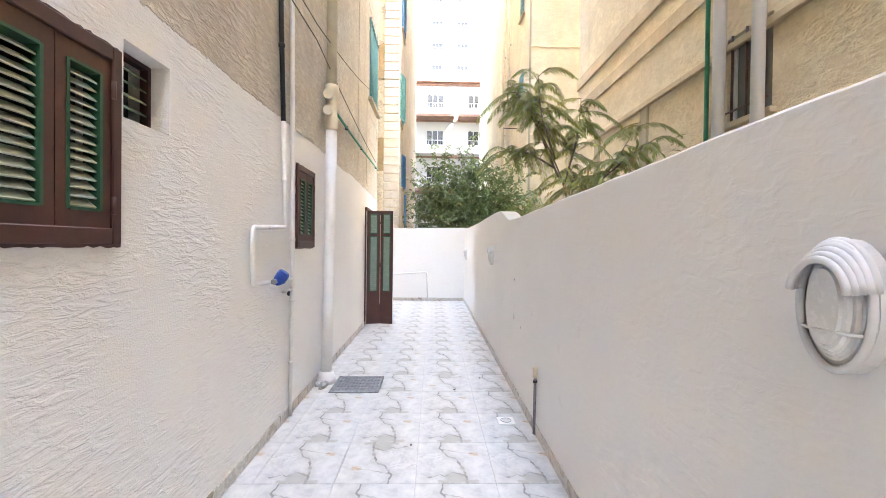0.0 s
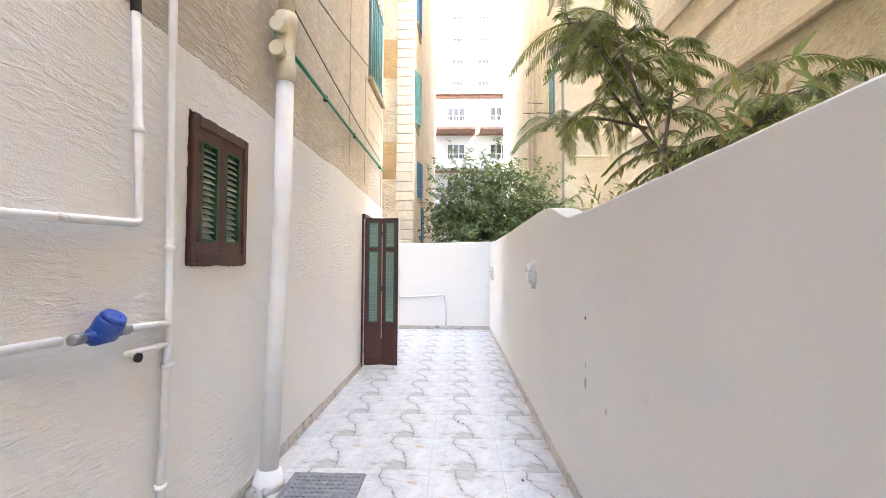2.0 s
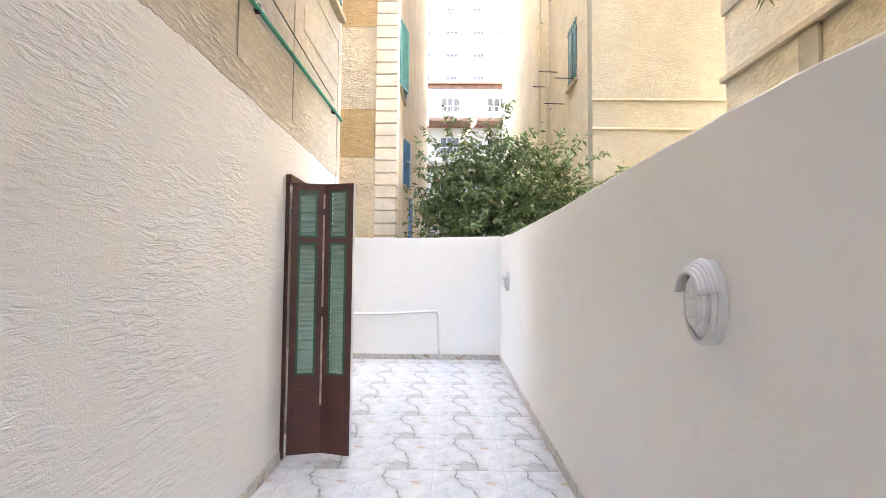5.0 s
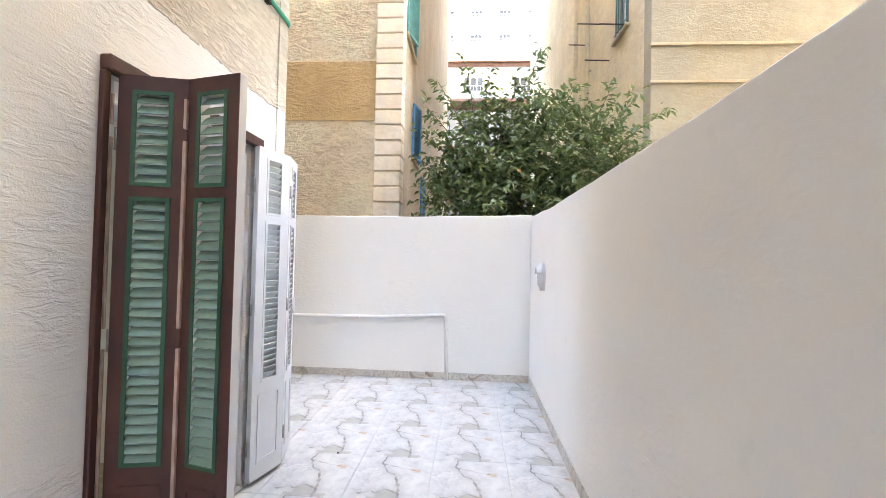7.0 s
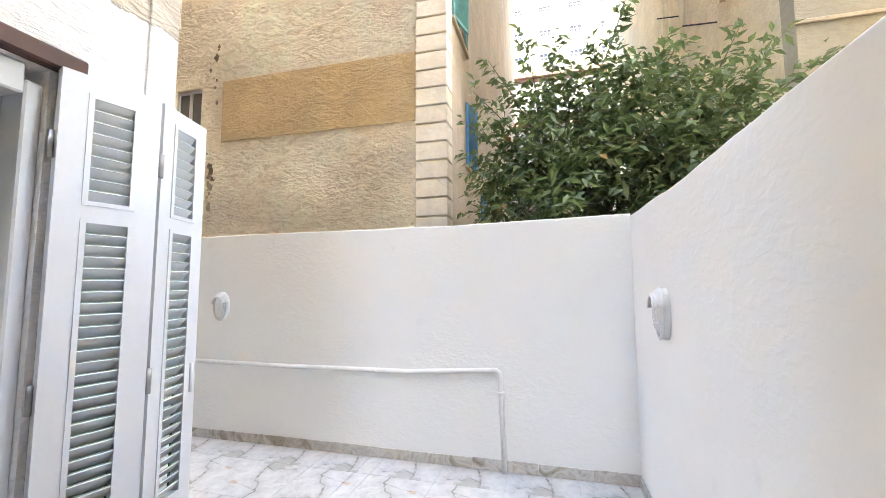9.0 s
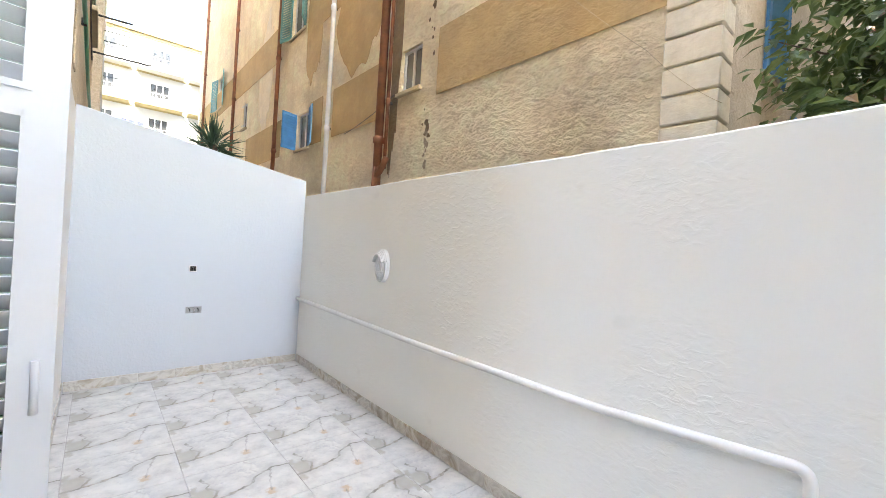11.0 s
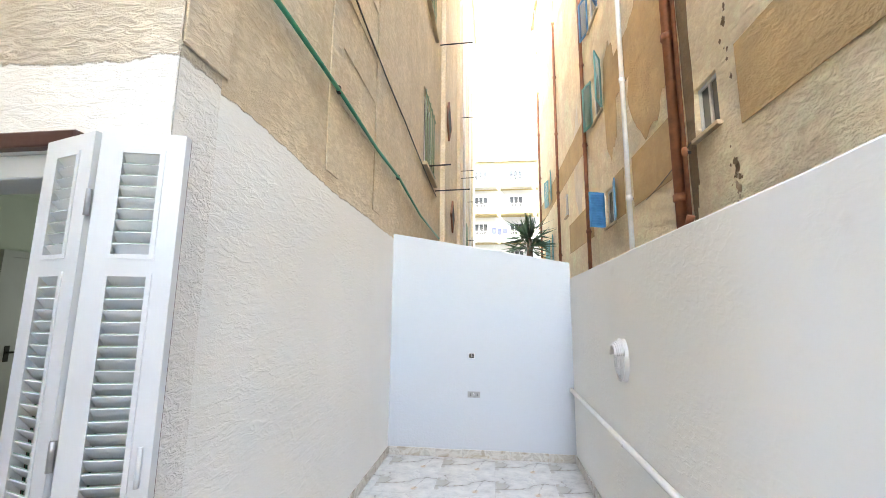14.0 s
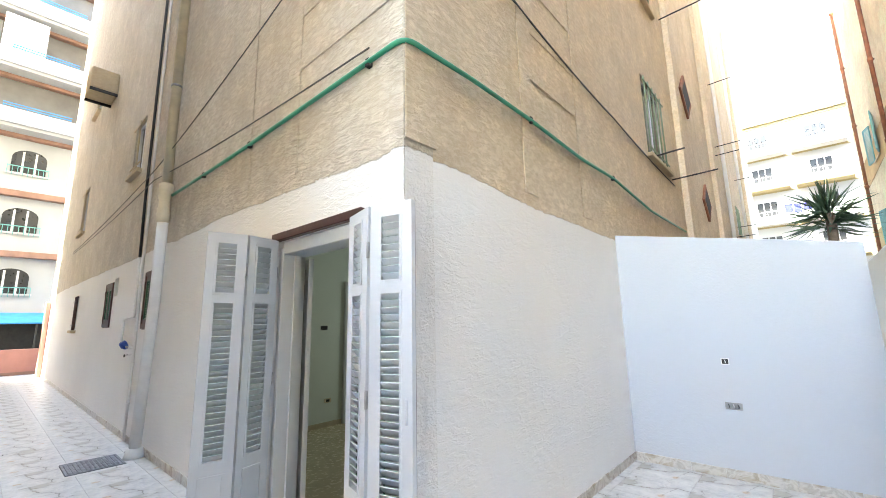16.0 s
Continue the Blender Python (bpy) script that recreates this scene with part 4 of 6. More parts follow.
    # dark sheet gives the gaps between slats their unlit depth
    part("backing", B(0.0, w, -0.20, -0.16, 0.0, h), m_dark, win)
    return win


louvred_window(*WIN_A, "closed brown window shutter with green-edged louvres in the white wall")
louvred_window(*WIN_B, "closed brown window shutter with green-edged louvres beside the drain pipe")

vent = empty("vent_window", pose(0, 0, 0), "small recessed dark louvred vent window", "window")
vb = bmesh.new()
y0, y1, z0, z1 = VENT
for a in ((y0, y0 + 0.02, z0, z1), (y1 - 0.02, y1, z0, z1), (y0 + 0.02, y1 - 0.02, z0, z0 + 0.02), (y0 + 0.02, y1 - 0.02, z1 - 0.02, z1)):
    box(vb, LEFT - 0.13, LEFT - 0.09, a[0], a[1], a[2], a[3])
part("window_frame", vb, m_brown, vent)
for k in range(5):
    z = z0 + 0.02 + (z1 - z0 - 0.04) * (k + 0.5) / 5
    part("slat", B(0, 0.04, y0 + 0.02, y1 - 0.02, -0.003, 0.003, m=Matrix.Translation((LEFT - 0.13, 0, z)) @ Matrix.Rotation(radians(35), 4, "Y")), m_slat_dark, vent)
part("backing", B(LEFT - 0.22, LEFT - 0.20, y0, y1, z0, z1), m_dark, vent)

# barred window of the flat above, and other openings
barred_window("window", Matrix.Translation((LEFT, WIN_UP[1], WIN_UP[2])) @ Matrix.Rotation(radians(-90), 4, "Z"), 1.08, 1.6, "tall upper window with teal painted bars", m_teal, 7)
for (u0, u1, v0, v1) in front_windows[:3]:
    barred_window("window", Matrix.Translation((LEFT, u1, v0)) @ Matrix.Rotation(radians(-90), 4, "Z"), u1 - u0, v1 - v0, "small plain window in the beige stucco", m_mould, 1)
barred_window("window", Matrix.Translation((LEFT, -1.8, 1.5)) @ Matrix.Rotation(radians(-90), 4, "Z"), 0.5, 0.8, "small dark shuttered window near the street", m_brown, 3)
for (u0, u1, v0, v1) in side_windows:
    barred_window("window", Matrix.Translation((u0, SIDE, v0)), u1 - u0, v1 - v0, "side window with dull green iron bars", m_slat_dark, 5)

# ---- pipes and meter on the left wall ----
def wall_pipe(name, pts, r, mat, label, group="", clips=(), r_bend=0.04, cat="pipe"):
    p = empty(name, pose(0, 0, 0), label, cat, group)
    part("pipe", tube(bmesh.new(), bend(pts, r_bend), r, 12), mat, p)
    for c in clips:
        part("clip", tube(bmesh.new(), [Vector(c) - Vector((0, 0, 0.012)), Vector(c) + Vector((0, 0, 0.012))], r * 1.35, 10), mat, p)
    return p


PX = LEFT + 0.028
wall_pipe("supply_pipe", [(PX, 3.58, 22.8), (PX, 3.63, 3.5), (PX, 3.70, 2.59)], 0.020, m_black, "black supply pipe running down the stucco", "wall pipes", [(PX, 3.653, 3.2)])
wall_pipe("water_pipe", [(PX, 3.70, 2.588), (PX, 3.76, 1.70), (PX, 3.13, 1.675), (PX, 3.14, 1.268), (PX, 3.42, 1.262)], 0.017, m_pipe, "white-painted water pipe looping to the meter", "wall pipes", [(PX, 3.733, 2.1), (PX, 3.4, 1.686)])
wall_pipe("water_pipe", [(PX, 3.88, 22.8), (PX, 3.90, 3.6), (PX, 3.955, 1.24), (PX, 3.91, 0.02)], 0.019, m_pipe, "white-painted riser pipe down to the tiled floor", "wall pipes", [(PX, 3.946, 1.6), (PX, 3.948, 1.05), (PX, 3.928, 0.5)])
meter = empty("water_meter", pose(PX + 0.03, 3.555, 1.262), "blue plastic water meter on a white pipe", "meter")
part("body", tube(bmesh.new(), [(0, -0.075, 0), (0, -0.045, 0), (0, -0.04, 0), (0, 0.04, 0), (0, 0.045, 0), (0, 0.075, 0)], [0.018, 0.022, 0.036, 0.036, 0.022, 0.018], 12), m_blue, meter)
part("register", tube(bmesh.new(), [(0.0, 0, 0.0), (0.030, 0.004, 0.050), (0.036, 0.005, 0.060)], [0.048, 0.050, 0.044], 16), m_blue, meter, "round blue register housing")
part("lid", tube(bmesh.new(), [(0.036, 0.005, 0.060), (0.045, 0.006, 0.072)], [0.047, 0.040], 16), m_blue, meter, "hinged blue lid")
part("union", tube(bmesh.new(), [(-0.004, -0.12, 0.0), (-0.004, -0.07, 0.0)], 0.021, 6), m_metal, meter, "brass-grey union nut")
part("union", tube(bmesh.new(), [(-0.004, 0.07, 0.0), (-0.004, 0.13, 0.0)], 0.021, 6), m_metal, meter, "brass-grey union nut")
wall_pipe("water_pipe", [(PX, 3.64, 1.262), (PX, 3.945, 1.245)], 0.017, m_pipe, "short white pipe from the meter to the riser", "wall pipes")
tap = empty("stop_tap", pose(PX, 3.70, 1.155), "small grey stop tap under the meter", "tap")
part("body", tube(bmesh.new(), [(0, 0.0, 0), (0.03, 0, 0), (0.05, 0, -0.01)], 0.013, 8), m_pipe, tap)
part("wheel", tube(bmesh.new(), [(0.05, 0, -0.012), (0.062, 0, -0.012)], 0.02, 8), m_iron, tap)
wall_pipe("water_pipe", [(PX, 3.72, 1.155), (PX, 3.945, 1.15)], 0.012, m_pipe, "thin white branch pipe to the stop tap", "wall pipes")

soil = empty("soil_pipe", pose(0, 0, 0), "large drain pipe, painted white below, cream above, with branch collar", "pipe", "wall pipes")
SX, SY = LEFT + 0.095, 5.03
part("lower_pipe", tube(bmesh.new(), [(SX + 0.01, SY - 0.17, 0.03), (SX + 0.005, SY - 0.08, 1.0), (SX, SY, 1.9), (SX, SY, 2.88)], 0.063, 20), m_pipe, soil)
part("upper_pipe", tube(bmesh.new(), [(SX, SY, 3.40), (SX, SY, 22.8)], 0.060, 18), m_cream, soil)
part("collar", tube(bmesh.new(), [(SX, SY, 2.88), (SX, SY, 2.90), (SX, SY, 3.02), (SX, SY, 3.04), (SX, SY, 3.28), (SX, SY, 3.30), (SX, SY, 3.40), (SX, SY, 3.41)], [0.064, 0.078, 0.078, 0.068, 0.068, 0.080, 0.080, 0.061], 18), m_cream, soil, "cream socket collar")
for z in (3.08, 3.26):
    part("branch", tube(bmesh.new(), [(SX - 0.01, SY - 0.02, z), (SX - 0.005, SY - 0.10, z), (SX - 0.005, SY - 0.12, z), (SX - 0.005, SY - 0.15, z)], [0.045, 0.045, 0.055, 0.055], 14), m_cream, soil, "cream capped branch")
part("shoe", tube(bmesh.new(), [(SX + 0.01, SY - 0.17, 0.0), (SX + 0.01, SY - 0.17, 0.05), (SX + 0.01, SY - 0.16, 0.12)], [0.11, 0.098, 0.08], 14), m_pipe, soil, "lumpy mortar foot")
for z in (4.8, 7.5):
    part("clamp", tube(bmesh.new(), [(SX, SY, z), (SX, SY, z + 0.03)], 0.066, 20), m_metal, soil)
rocks = bmesh.new()
for k in range(7):
    c = Vector((SX + random.uniform(-0.06, 0.05), SY + random.uniform(-0.48, -0.27), 0.0))
    r = random.uniform(0.02, 0.045)
    bmesh.ops.create_icosphere(rocks, subdivisions=1, radius=r, matrix=Matrix.Translation(c + Vector((0, 0, r * 0.6))))
for v in rocks.verts:
    v.co += Vector(noise.noise_vector(v.co * 23)) * 0.012
solid("mortar_lump", rocks, m_grout, "lumps of old mortar at the foot of the drain pipe", "rubble")

# green conduit round the house corner, and thin cables
gc = empty("green_conduit", pose(0, 0, 0), "bright green plastic conduit clipped round the house corner", "conduit")
pts = [(LEFT + 0.03, 5.0, 3.26), (LEFT + 0.03, 6.2, 3.24), (LEFT + 0.03, 7.4, 3.23), (LEFT + 0.03, 8.7, 3.24), (LEFT + 0.03, SIDE + 0.03, 3.25), (-2.0, SIDE + 0.03, 3.28), (-2.85, SIDE + 0.03, 3.28), (-3.9, SIDE + 0.03, 3.24), (-4.9, SIDE + 0.03, 3.27), (-6.5, SIDE + 0.03, 3.16), (-8.9, SIDE + 0.03, 3.2)]
part("conduit", tube(bmesh.new(), bend(pts, 0.10), 0.017, 8), m_greenpipe, gc)
for p in ((LEFT + 0.02, 7.4, 3.235), (LEFT + 0.02, 9.2, 3.245), (LEFT + 0.02, 6.2, 3.245), (-2.85, SIDE + 0.02, 3.285), (-4.9, SIDE + 0.02, 3.275)):
    part("clip", B(p[0] - 0.02, p[0] + 0.02, p[1] - 0.02, p[1] + 0.02, p[2] - 0.03, p[2] + 0.03, bevel=0.005), m_iron, gc, "dark metal clip")


def cable(pts, r, label, sag=0.0, mat=None):
    pts = [Vector(p) for p in pts]
    out = []
    for a, b in zip(pts, pts[1:]):
        for k in range(10):
            f = k / 10
            p = a.lerp(b, f)
            p.z -= sag * 4 * f * (1 - f)
            out.append(p)
    out.append(pts[-1])
    return solid("cable", tube(bmesh.new(), out, r, 6), mat or m_cable, label, "cable", "cables")


cable([(LEFT + 0.10, -3.0, 3.5), (LEFT + 0.10, 4.4, 3.78), (LEFT + 0.02, 8.3, 4.6)], 0.006, "dark cable slung along the stucco wall", 0.05)
cable([(LEFT + 0.10, -3.0, 3.45), (LEFT + 0.10, 4.4, 3.62), (LEFT + 0.02, 9.2, 3.36)], 0.006, "dark cable slung along the stucco wall", 0.04)
cable([(-1.75, SIDE + 0.015, 4.6), (-3.0, SIDE + 0.015, 4.35), (-5.2, SIDE + 0.015, 4.20), (-8.5, SIDE + 0.015, 4.05)], 0.010, "thin cable fixed across the side wall", 0.03)
cable([(-3.6, NEIGH - 0.03, 5.4), (-1.9, NEIGH - 0.03, 3.6), (-1.2, NEIGH - 0.06, 2.9)], 0.003, "thin wire hanging down the neighbouring facade", 0.05, m_mould)
cable([(-8.6, NEIGH - 0.03, 3.9), (-6.6, NEIGH - 0.03, 4.3)], 0.008, "thin cable on the neighbouring facade", 0.05)

# raised smooth render strips and panels on the side wall
for x0, x1, z0, z1 in ((-2.95, -2.72, 2.6, 6.6), (-4.12, -3.90, 2.6, 6.6), (-1.62, LEFT + 0.004, 2.62, 22.9)):
    solid("trim_strip", B(x0, x1, SIDE + 0.002, SIDE + 0.014, z0, z1, bevel=0.004), m_side, "flat smooth render strip on the stucco side wall", "trim", kind="structure")
for z0 in (2.92, 3.42, 3.92, 4.45, 5.0):
    solid("trim_panel", B(-3.895, -2.955, SIDE + 0.002, SIDE + 0.010, z0 + 0.30, z0 + 0.42, bevel=0.003), m_side, "flat render ledger between the strips", "trim", kind="structure")
solid("trim_strip", B(LEFT + 0.002, LEFT + 0.012, SIDE - 0.13, SIDE, 2.2, 22.9, bevel=0.004), m_left, "smooth render corner strip on the house corner", "trim", kind="structure")
for x0, x1, z0, z1 in ((-9.5, -9.2, 3.0, 20), (-14.2, -13.8, 3.0, 20), (-24.0, -23.7, 3.0, 20)):
    solid("trim_strip", B(x0, x1, SIDE + 0.002, SIDE + 0.12, z0, z1, bevel=0.01), m_side, "shallow stucco pier on the side wall", "trim", kind="structure")
for y0, y1, z0, z1 in ((8.08, 8.28, 2.72, 4.36), (8.285, 9.39, 3.62, 3.86), (8.285, 9.39, 4.12, 4.36), (8.285, 9.39, 6.2, 6.5), (7.2, 7.4, 2.8, 22.5)):
    solid("trim_strip", B(LEFT + 0.002, LEFT + 0.010, y0, y1, z0, z1, bevel=0.003), m_left, "flat smooth render strip on the stucco wall", "trim", kind="structure")
# flaked dark marks on the neighbouring facade
for k in range(44):
    x, z = ((-5.60, 3.55), (-5.58, 3.2), (-5.55, 5.45), (-8.3, 6.2))[k % 4]
    x, z = x + random.gauss(0, 0.06), z + random.gauss(0, 0.27)
    bm = bmesh.new()
    n, r = 9, random.uniform(0.015, 0.06)
    bm.faces.new([bm.verts.new((x + r * math.cos(a) * random.uniform(0.5, 1.2), NEIGH - 0.002, z + 1.3 * r * math.sin(a) * random.uniform(0.5, 1.2))) for a in (2 * math.pi * q / n for q in range(n))])
    solid("render_flake", bm, m_mould if k % 2 else m_stain, "dark flake where the stucco has come off", "flake", "render flakes")
# clothesline rods, broken vents and a downpipe on the side wall
for x, z, ln in ((-8.4, 4.15, 0.75), (-7.3, 4.30, 0.45), (-14.6, 6.5, 0.7), (-15.5, 7.1, 0.7), (-9.0, 8.0, 0.8), (-16.0, 9.6, 0.7), (-17.5, 4.3, 0.6), (-19.5, 5.0, 0.6), (-20.5, 7.2, 0.6)):
    solid("clothes_rod", tube(bmesh.new(), [(x, SIDE - 0.05, z), (x, SIDE + ln, z + 0.02)], 0.016, 6), m_iron, "rusty iron clothesline rod sticking out of the wall", "rod", "clothesline rods")
for x, z, s in ((-12.1, 4.45, 0.36), (-10.9, 6.95, 0.42)):
    bm = B(-s, s, 0.002, 0.05, -s, s, m=Matrix.Translation((x, SIDE, z)) @ Matrix.Rotation(radians(45), 4, "Y"))
    box(bm, -s * 0.72, s * 0.72, 0.052, 0.056, -s * 0.72, s * 0.72, mat=1, m=Matrix.Translation((x, SIDE, z)) @ Matrix.Rotation(radians(45), 4, "Y"))
    solid("wall_vent", bm, [m_rust, m_dark], "diamond-shaped dark metal vent cover on the stucco", "vent", "vent covers")
for x in (-16.6, -21.5):
    wall_pipe("drain_pipe", [(x, SIDE + 0.08, 0.0), (x, SIDE + 0.08, 22.5)], 0.06, m_pipe, "grey-white drain pipe down the side wall", "drain pipes")

# pipes on the neighbouring facade
def flanged_pipe(x, y, r, mat, label, z0=0.0, z1=21.8, step=2.9):
    p = empty("drain_pipe", pose(0, 0, 0), label, "pipe", "drain pipes")
    part("pipe", tube(bmesh.new(), [(x, y, z0), (x, y, z1)], r, 12), mat, p)
    z = z0 + 1.2
    while z < z1:
        part("collar", tube(bmesh.new(), [(x, y, z), (x, y, z + 0.02), (x, y, z + 0.12), (x, y, z + 0.14)], [r, r * 1.3, r * 1.3, r], 12), mat, p)
        part("bracket", B(x - 0.015, x + 0.015, y, NEIGH + 0.01, z + 0.04, z + 0.08), m_iron, p)
        z += step
    return p


flanged_pipe(-6.93, NEIGH - 0.12, 0.085, m_rust, "rusty red-brown cast iron drain pipe on the facade", 2.2)
flanged_pipe(-6.70, NEIGH - 0.10, 0.035, m_rust, "thin rusty iron pipe beside the drain pipe", 2.9)
flanged_pipe(-9.42, NEIGH - 0.09, 0.055, m_pvc, "white plastic pipe on the stucco facade")
flanged_pipe(-13.3, NEIGH - 0.10, 0.06, m_rust, "rusty brown drain pipe on the facade")
flanged_pipe(-18.8, NEIGH - 0.10, 0.06, m_rust, "rusty brown drain pipe on the facade")
flanged_pipe(-25.4, NEIGH - 0.10, 0.06, m_rust, "rusty brown drain pipe on the facade")
bm = bmesh.new()
tube(bm, bend([(-6.93, NEIGH - 0.12, 2.95), (-6.93, NEIGH - 0.14, 2.45), (-6.60, NEIGH - 0.14, 2.35)], 0.15), 0.085, 10)
tube(bm, bend([(-6.60, NEIGH - 0.13, 3.1), (-6.70, NEIGH - 0.15, 2.9), (-6.93, NEIGH - 0.14, 2.75)], 0.1), 0.06, 10)
solid("pipe_joint", bm, m_rust, "corroded iron pipe junction low on the facade", "pipe")
# rough patches and stains of fallen render
for x0, x1, z0, z1, mt in ((-6.80, -6.46, 2.6, 13.0, m_stain), (-9.3, -7.2, 5.2, 8.8, m_band), (-15.5, -14.2, 5.0, 9.0, m_quoin), (-11.3, -10.2, 5.6, 9.0, m_band)):
    bm = bmesh.new()
    n = 60
    c = [bm.verts.new(((x0 + x1) / 2 + (x1 - x0) / 2 * math.cos(a) * (1 + 0.3 * noise.noise((math.cos(a) * 2, math.sin(a) * (2 if x1 - x0 > 0.5 else 9), x0))), NEIGH - 0.006, (z0 + z1) / 2 + (z1 - z0) / 2 * math.sin(a) * (1 + 0.3 * noise.noise((math.cos(a) * 3, math.sin(a) * 3, z0))))) for a in (2 * math.pi * k / n for k in range(n))]
    f = bm.faces.new(c)
    ex = bmesh.ops.extrude_face_region(bm, geom=[f])
    for v in ex["geom"]:
        if isinstance(v, bmesh.types.BMVert):
            v.co.y += 0.008
    solid("trim_patch", bm, mt, "irregular patch of newer render on the facade", "trim", kind="structure")

# ---- yard fittings ----
FX = FAR - 0.030
wall_pipe("water_pipe", [(END + 0.01, FX, 0.757), (-2.4, FX, 0.737), (-1.0, FX, 0.750), (-0.215, FX, 0.800), (-0.185, FX, 0.0)], 0.021, m_pipe, "white-painted water pipe along the far wall down to the floor", "yard pipes", [(-0.205, FX, 0.62), (-3.0, FX, 0.742), (-1.3, FX, 0.747)], 0.05)


def bulkhead(m, label):
    """Oval wall lamp: local x along the wall, y outwards, z up."""
    lamp = empty("wall_lamp", m, label, "wall lamp", "oval wall lamps")

    def oval(bm, rx, rz, y0, y1, mat=0, n=28, top=1.0):
        a = [bm.verts.new((rx * math.cos(t), y0, rz * math.sin(t))) for t in (2 * math.pi * k / n for k in range(n))]
        b = [bm.verts.new((rx * top * math.cos(t), y1, rz * top * math.sin(t))) for t in (2 * math.pi * k / n for k in range(n))]
        for k in range(n):
            f = bm.faces.new((a[k], a[(k + 1) % n], b[(k + 1) % n], b[k]))
            f.material_index = mat
        bm.faces.new(b).material_index = mat
        bm.faces.new(a[::-1]).material_index = mat
    bm = bmesh.new()
    oval(bm, 0.085, 0.142, 0.001, 0.030, top=0.96)
    part("base", bm, m_lamp, lamp)
    bm = bmesh.new()
    for k in range(4):
        oval(bm, 0.068 - 0.010 * k, 0.120 - 0.012 * k, 0.030 + 0.009 * k, 0.0395 + 0.009 * k, top=0.94)
    part("glass", bm, m_frost, lamp, "ribbed frosted glass")
    bm = bmesh.new()
    ring = [(0.078 * math.cos(t), 0.040, 0.133 * math.sin(t)) for t in (2 * math.pi * k / 28 for k in range(29))]
    tube(bm, ring, 0.009, 6, cap=False)
    part("rim", bm, m_lamp, lamp)
    hood = bmesh.new()
    for k in range(5):
        r, yy = 0.080 - 0.004 * k, 0.034 + 0.011 * k
        arc = [(r * math.cos(t), yy, 0.020 + (0.118 - 0.010 * k) * math.sin(t)) for t in (math.pi * (0.04 + 0.92 * q / 14) for q in range(15))]
        tube(hood, arc, 0.0085, 6)
    part("hood", hood, m_lamp, lamp, "ribbed white eyelid hood")
    for z in (-0.05,):
        part("guard", tube(bmesh.new(), [(-0.074, 0.036, z), (-0.05, 0.058, z), (0, 0.068, z), (0.05, 0.058, z), (0.074, 0.036, z)], 0.004, 6), m_lamp, lamp)
    return lamp


ROT_R = Matrix.Rotation(radians(90), 4, "Z")
lamp_a = bulkhead(Matrix.Translation((RIGHT, 1.075, 1.45)) @ ROT_R, "white oval bulkhead lamp with ribbed glass on the wall")
copy_thing(lamp_a, Matrix.Translation((RIGHT, 6.155, 1.425)) @ ROT_R)
copy_thing(lamp_a, Matrix.Translation((RIGHT, 10.67, 1.335)) @ ROT_R)
copy_thing(lamp_a, Matrix.Translation((-2.99, FAR, 1.285)) @ Matrix.Rotation(radians(180), 4, "Z"))

for y, z, w, h, lab in ((10.475, 1.10, 0.055, 0.05, "small open cable hole with a dark box in the end wall"), (10.50, 0.675, 0.13, 0.055, "open electrical box with loose wires in the end wall")):
    bx = empty("wall_socket", pose(END, y, z), lab, "socket", "wall boxes")
    bm = bmesh.new()
    for a in ((-w / 2 - 0.006, -w / 2, -h / 2 - 0.006, h / 2 + 0.006), (w / 2, w / 2 + 0.006, -h / 2 - 0.006, h / 2 + 0.006), (-w / 2, w / 2, -h / 2 - 0.006, -h / 2), (-w / 2, w / 2, h / 2, h / 2 + 0.006)):
        box(bm, 0.001, 0.006, a[0], a[1], a[2], a[3])
    part("rim", bm, m_metal if w > 0.1 else m_pipe, bx)
    # on the small box, a dark plate replaces the hole's shaded depth
    part("recess", B(0.001, 0.002, -w / 2, w / 2, -h / 2, h / 2), m_dark if w < 0.1 else m_metal, bx, "dark recess")
    for k in range(3):
        u = (k - 1) * w / 3.4
        part("wire", tube(bmesh.new(), bend([(0.002, u, -h * 0.3), (0.014, u + 0.004, 0), (0.008, u - 0.006, h * 0.35)], 0.01), 0.0035, 6), m_iron if k != 1 else m_pipe, bx)

# flat near-black patch on the wall in place of the hole's shaded depth
hole = bmesh.new()
ring = [hole.verts.new((RIGHT - 0.0015, 4.585 + 0.012 * math.cos(a) * (1 + 0.4 * noise.noise((math.cos(a), math.sin(a), 5))), 1.205 + 0.012 * math.sin(a) * (1 + 0.4 * noise.noise((math.cos(a), math.sin(a), 9))))) for a in (2 * math.pi * k / 16 for k in range(16))]
hole.faces.new(ring)
solid("wall_hole", hole, m_dark, "small chipped dark hole in the render", "hole")
for y, z, s in ((4.59, 0.81, 0.035), (4.58, 0.92, 0.014), (4.25, 0.76, 0.016)):
    bm = bmesh.new()
    n = 14
    ring = [bm.verts.new((RIGHT - 0.0015, y + s * 0.6 * math.cos(a) * (1 + 0.5 * noise.noise((math.cos(a) * 2, math.sin(a) * 2, y))), z + s * math.sin(a) * (1 + 0.6 * noise.noise((math.cos(a) * 2, math.sin(a) * 2, z))))) for a in (2 * math.pi * k / n for k in range(n))]
    bm.faces.new(ring)
    solid("plaster_chip", bm, m_grout, "small grey chip in the white render", "chip", "plaster chips")

stub = empty("standpipe", pose(0.80, 3.60, 0), "short dark metal standpipe rising from the floor by the wall", "pipe")
part("pipe", tube(bmesh.new(), [(0, 0, 0), (0, 0, 0.06), (0.004, 0, 0.50)], 0.012, 8), m_cast, stub)
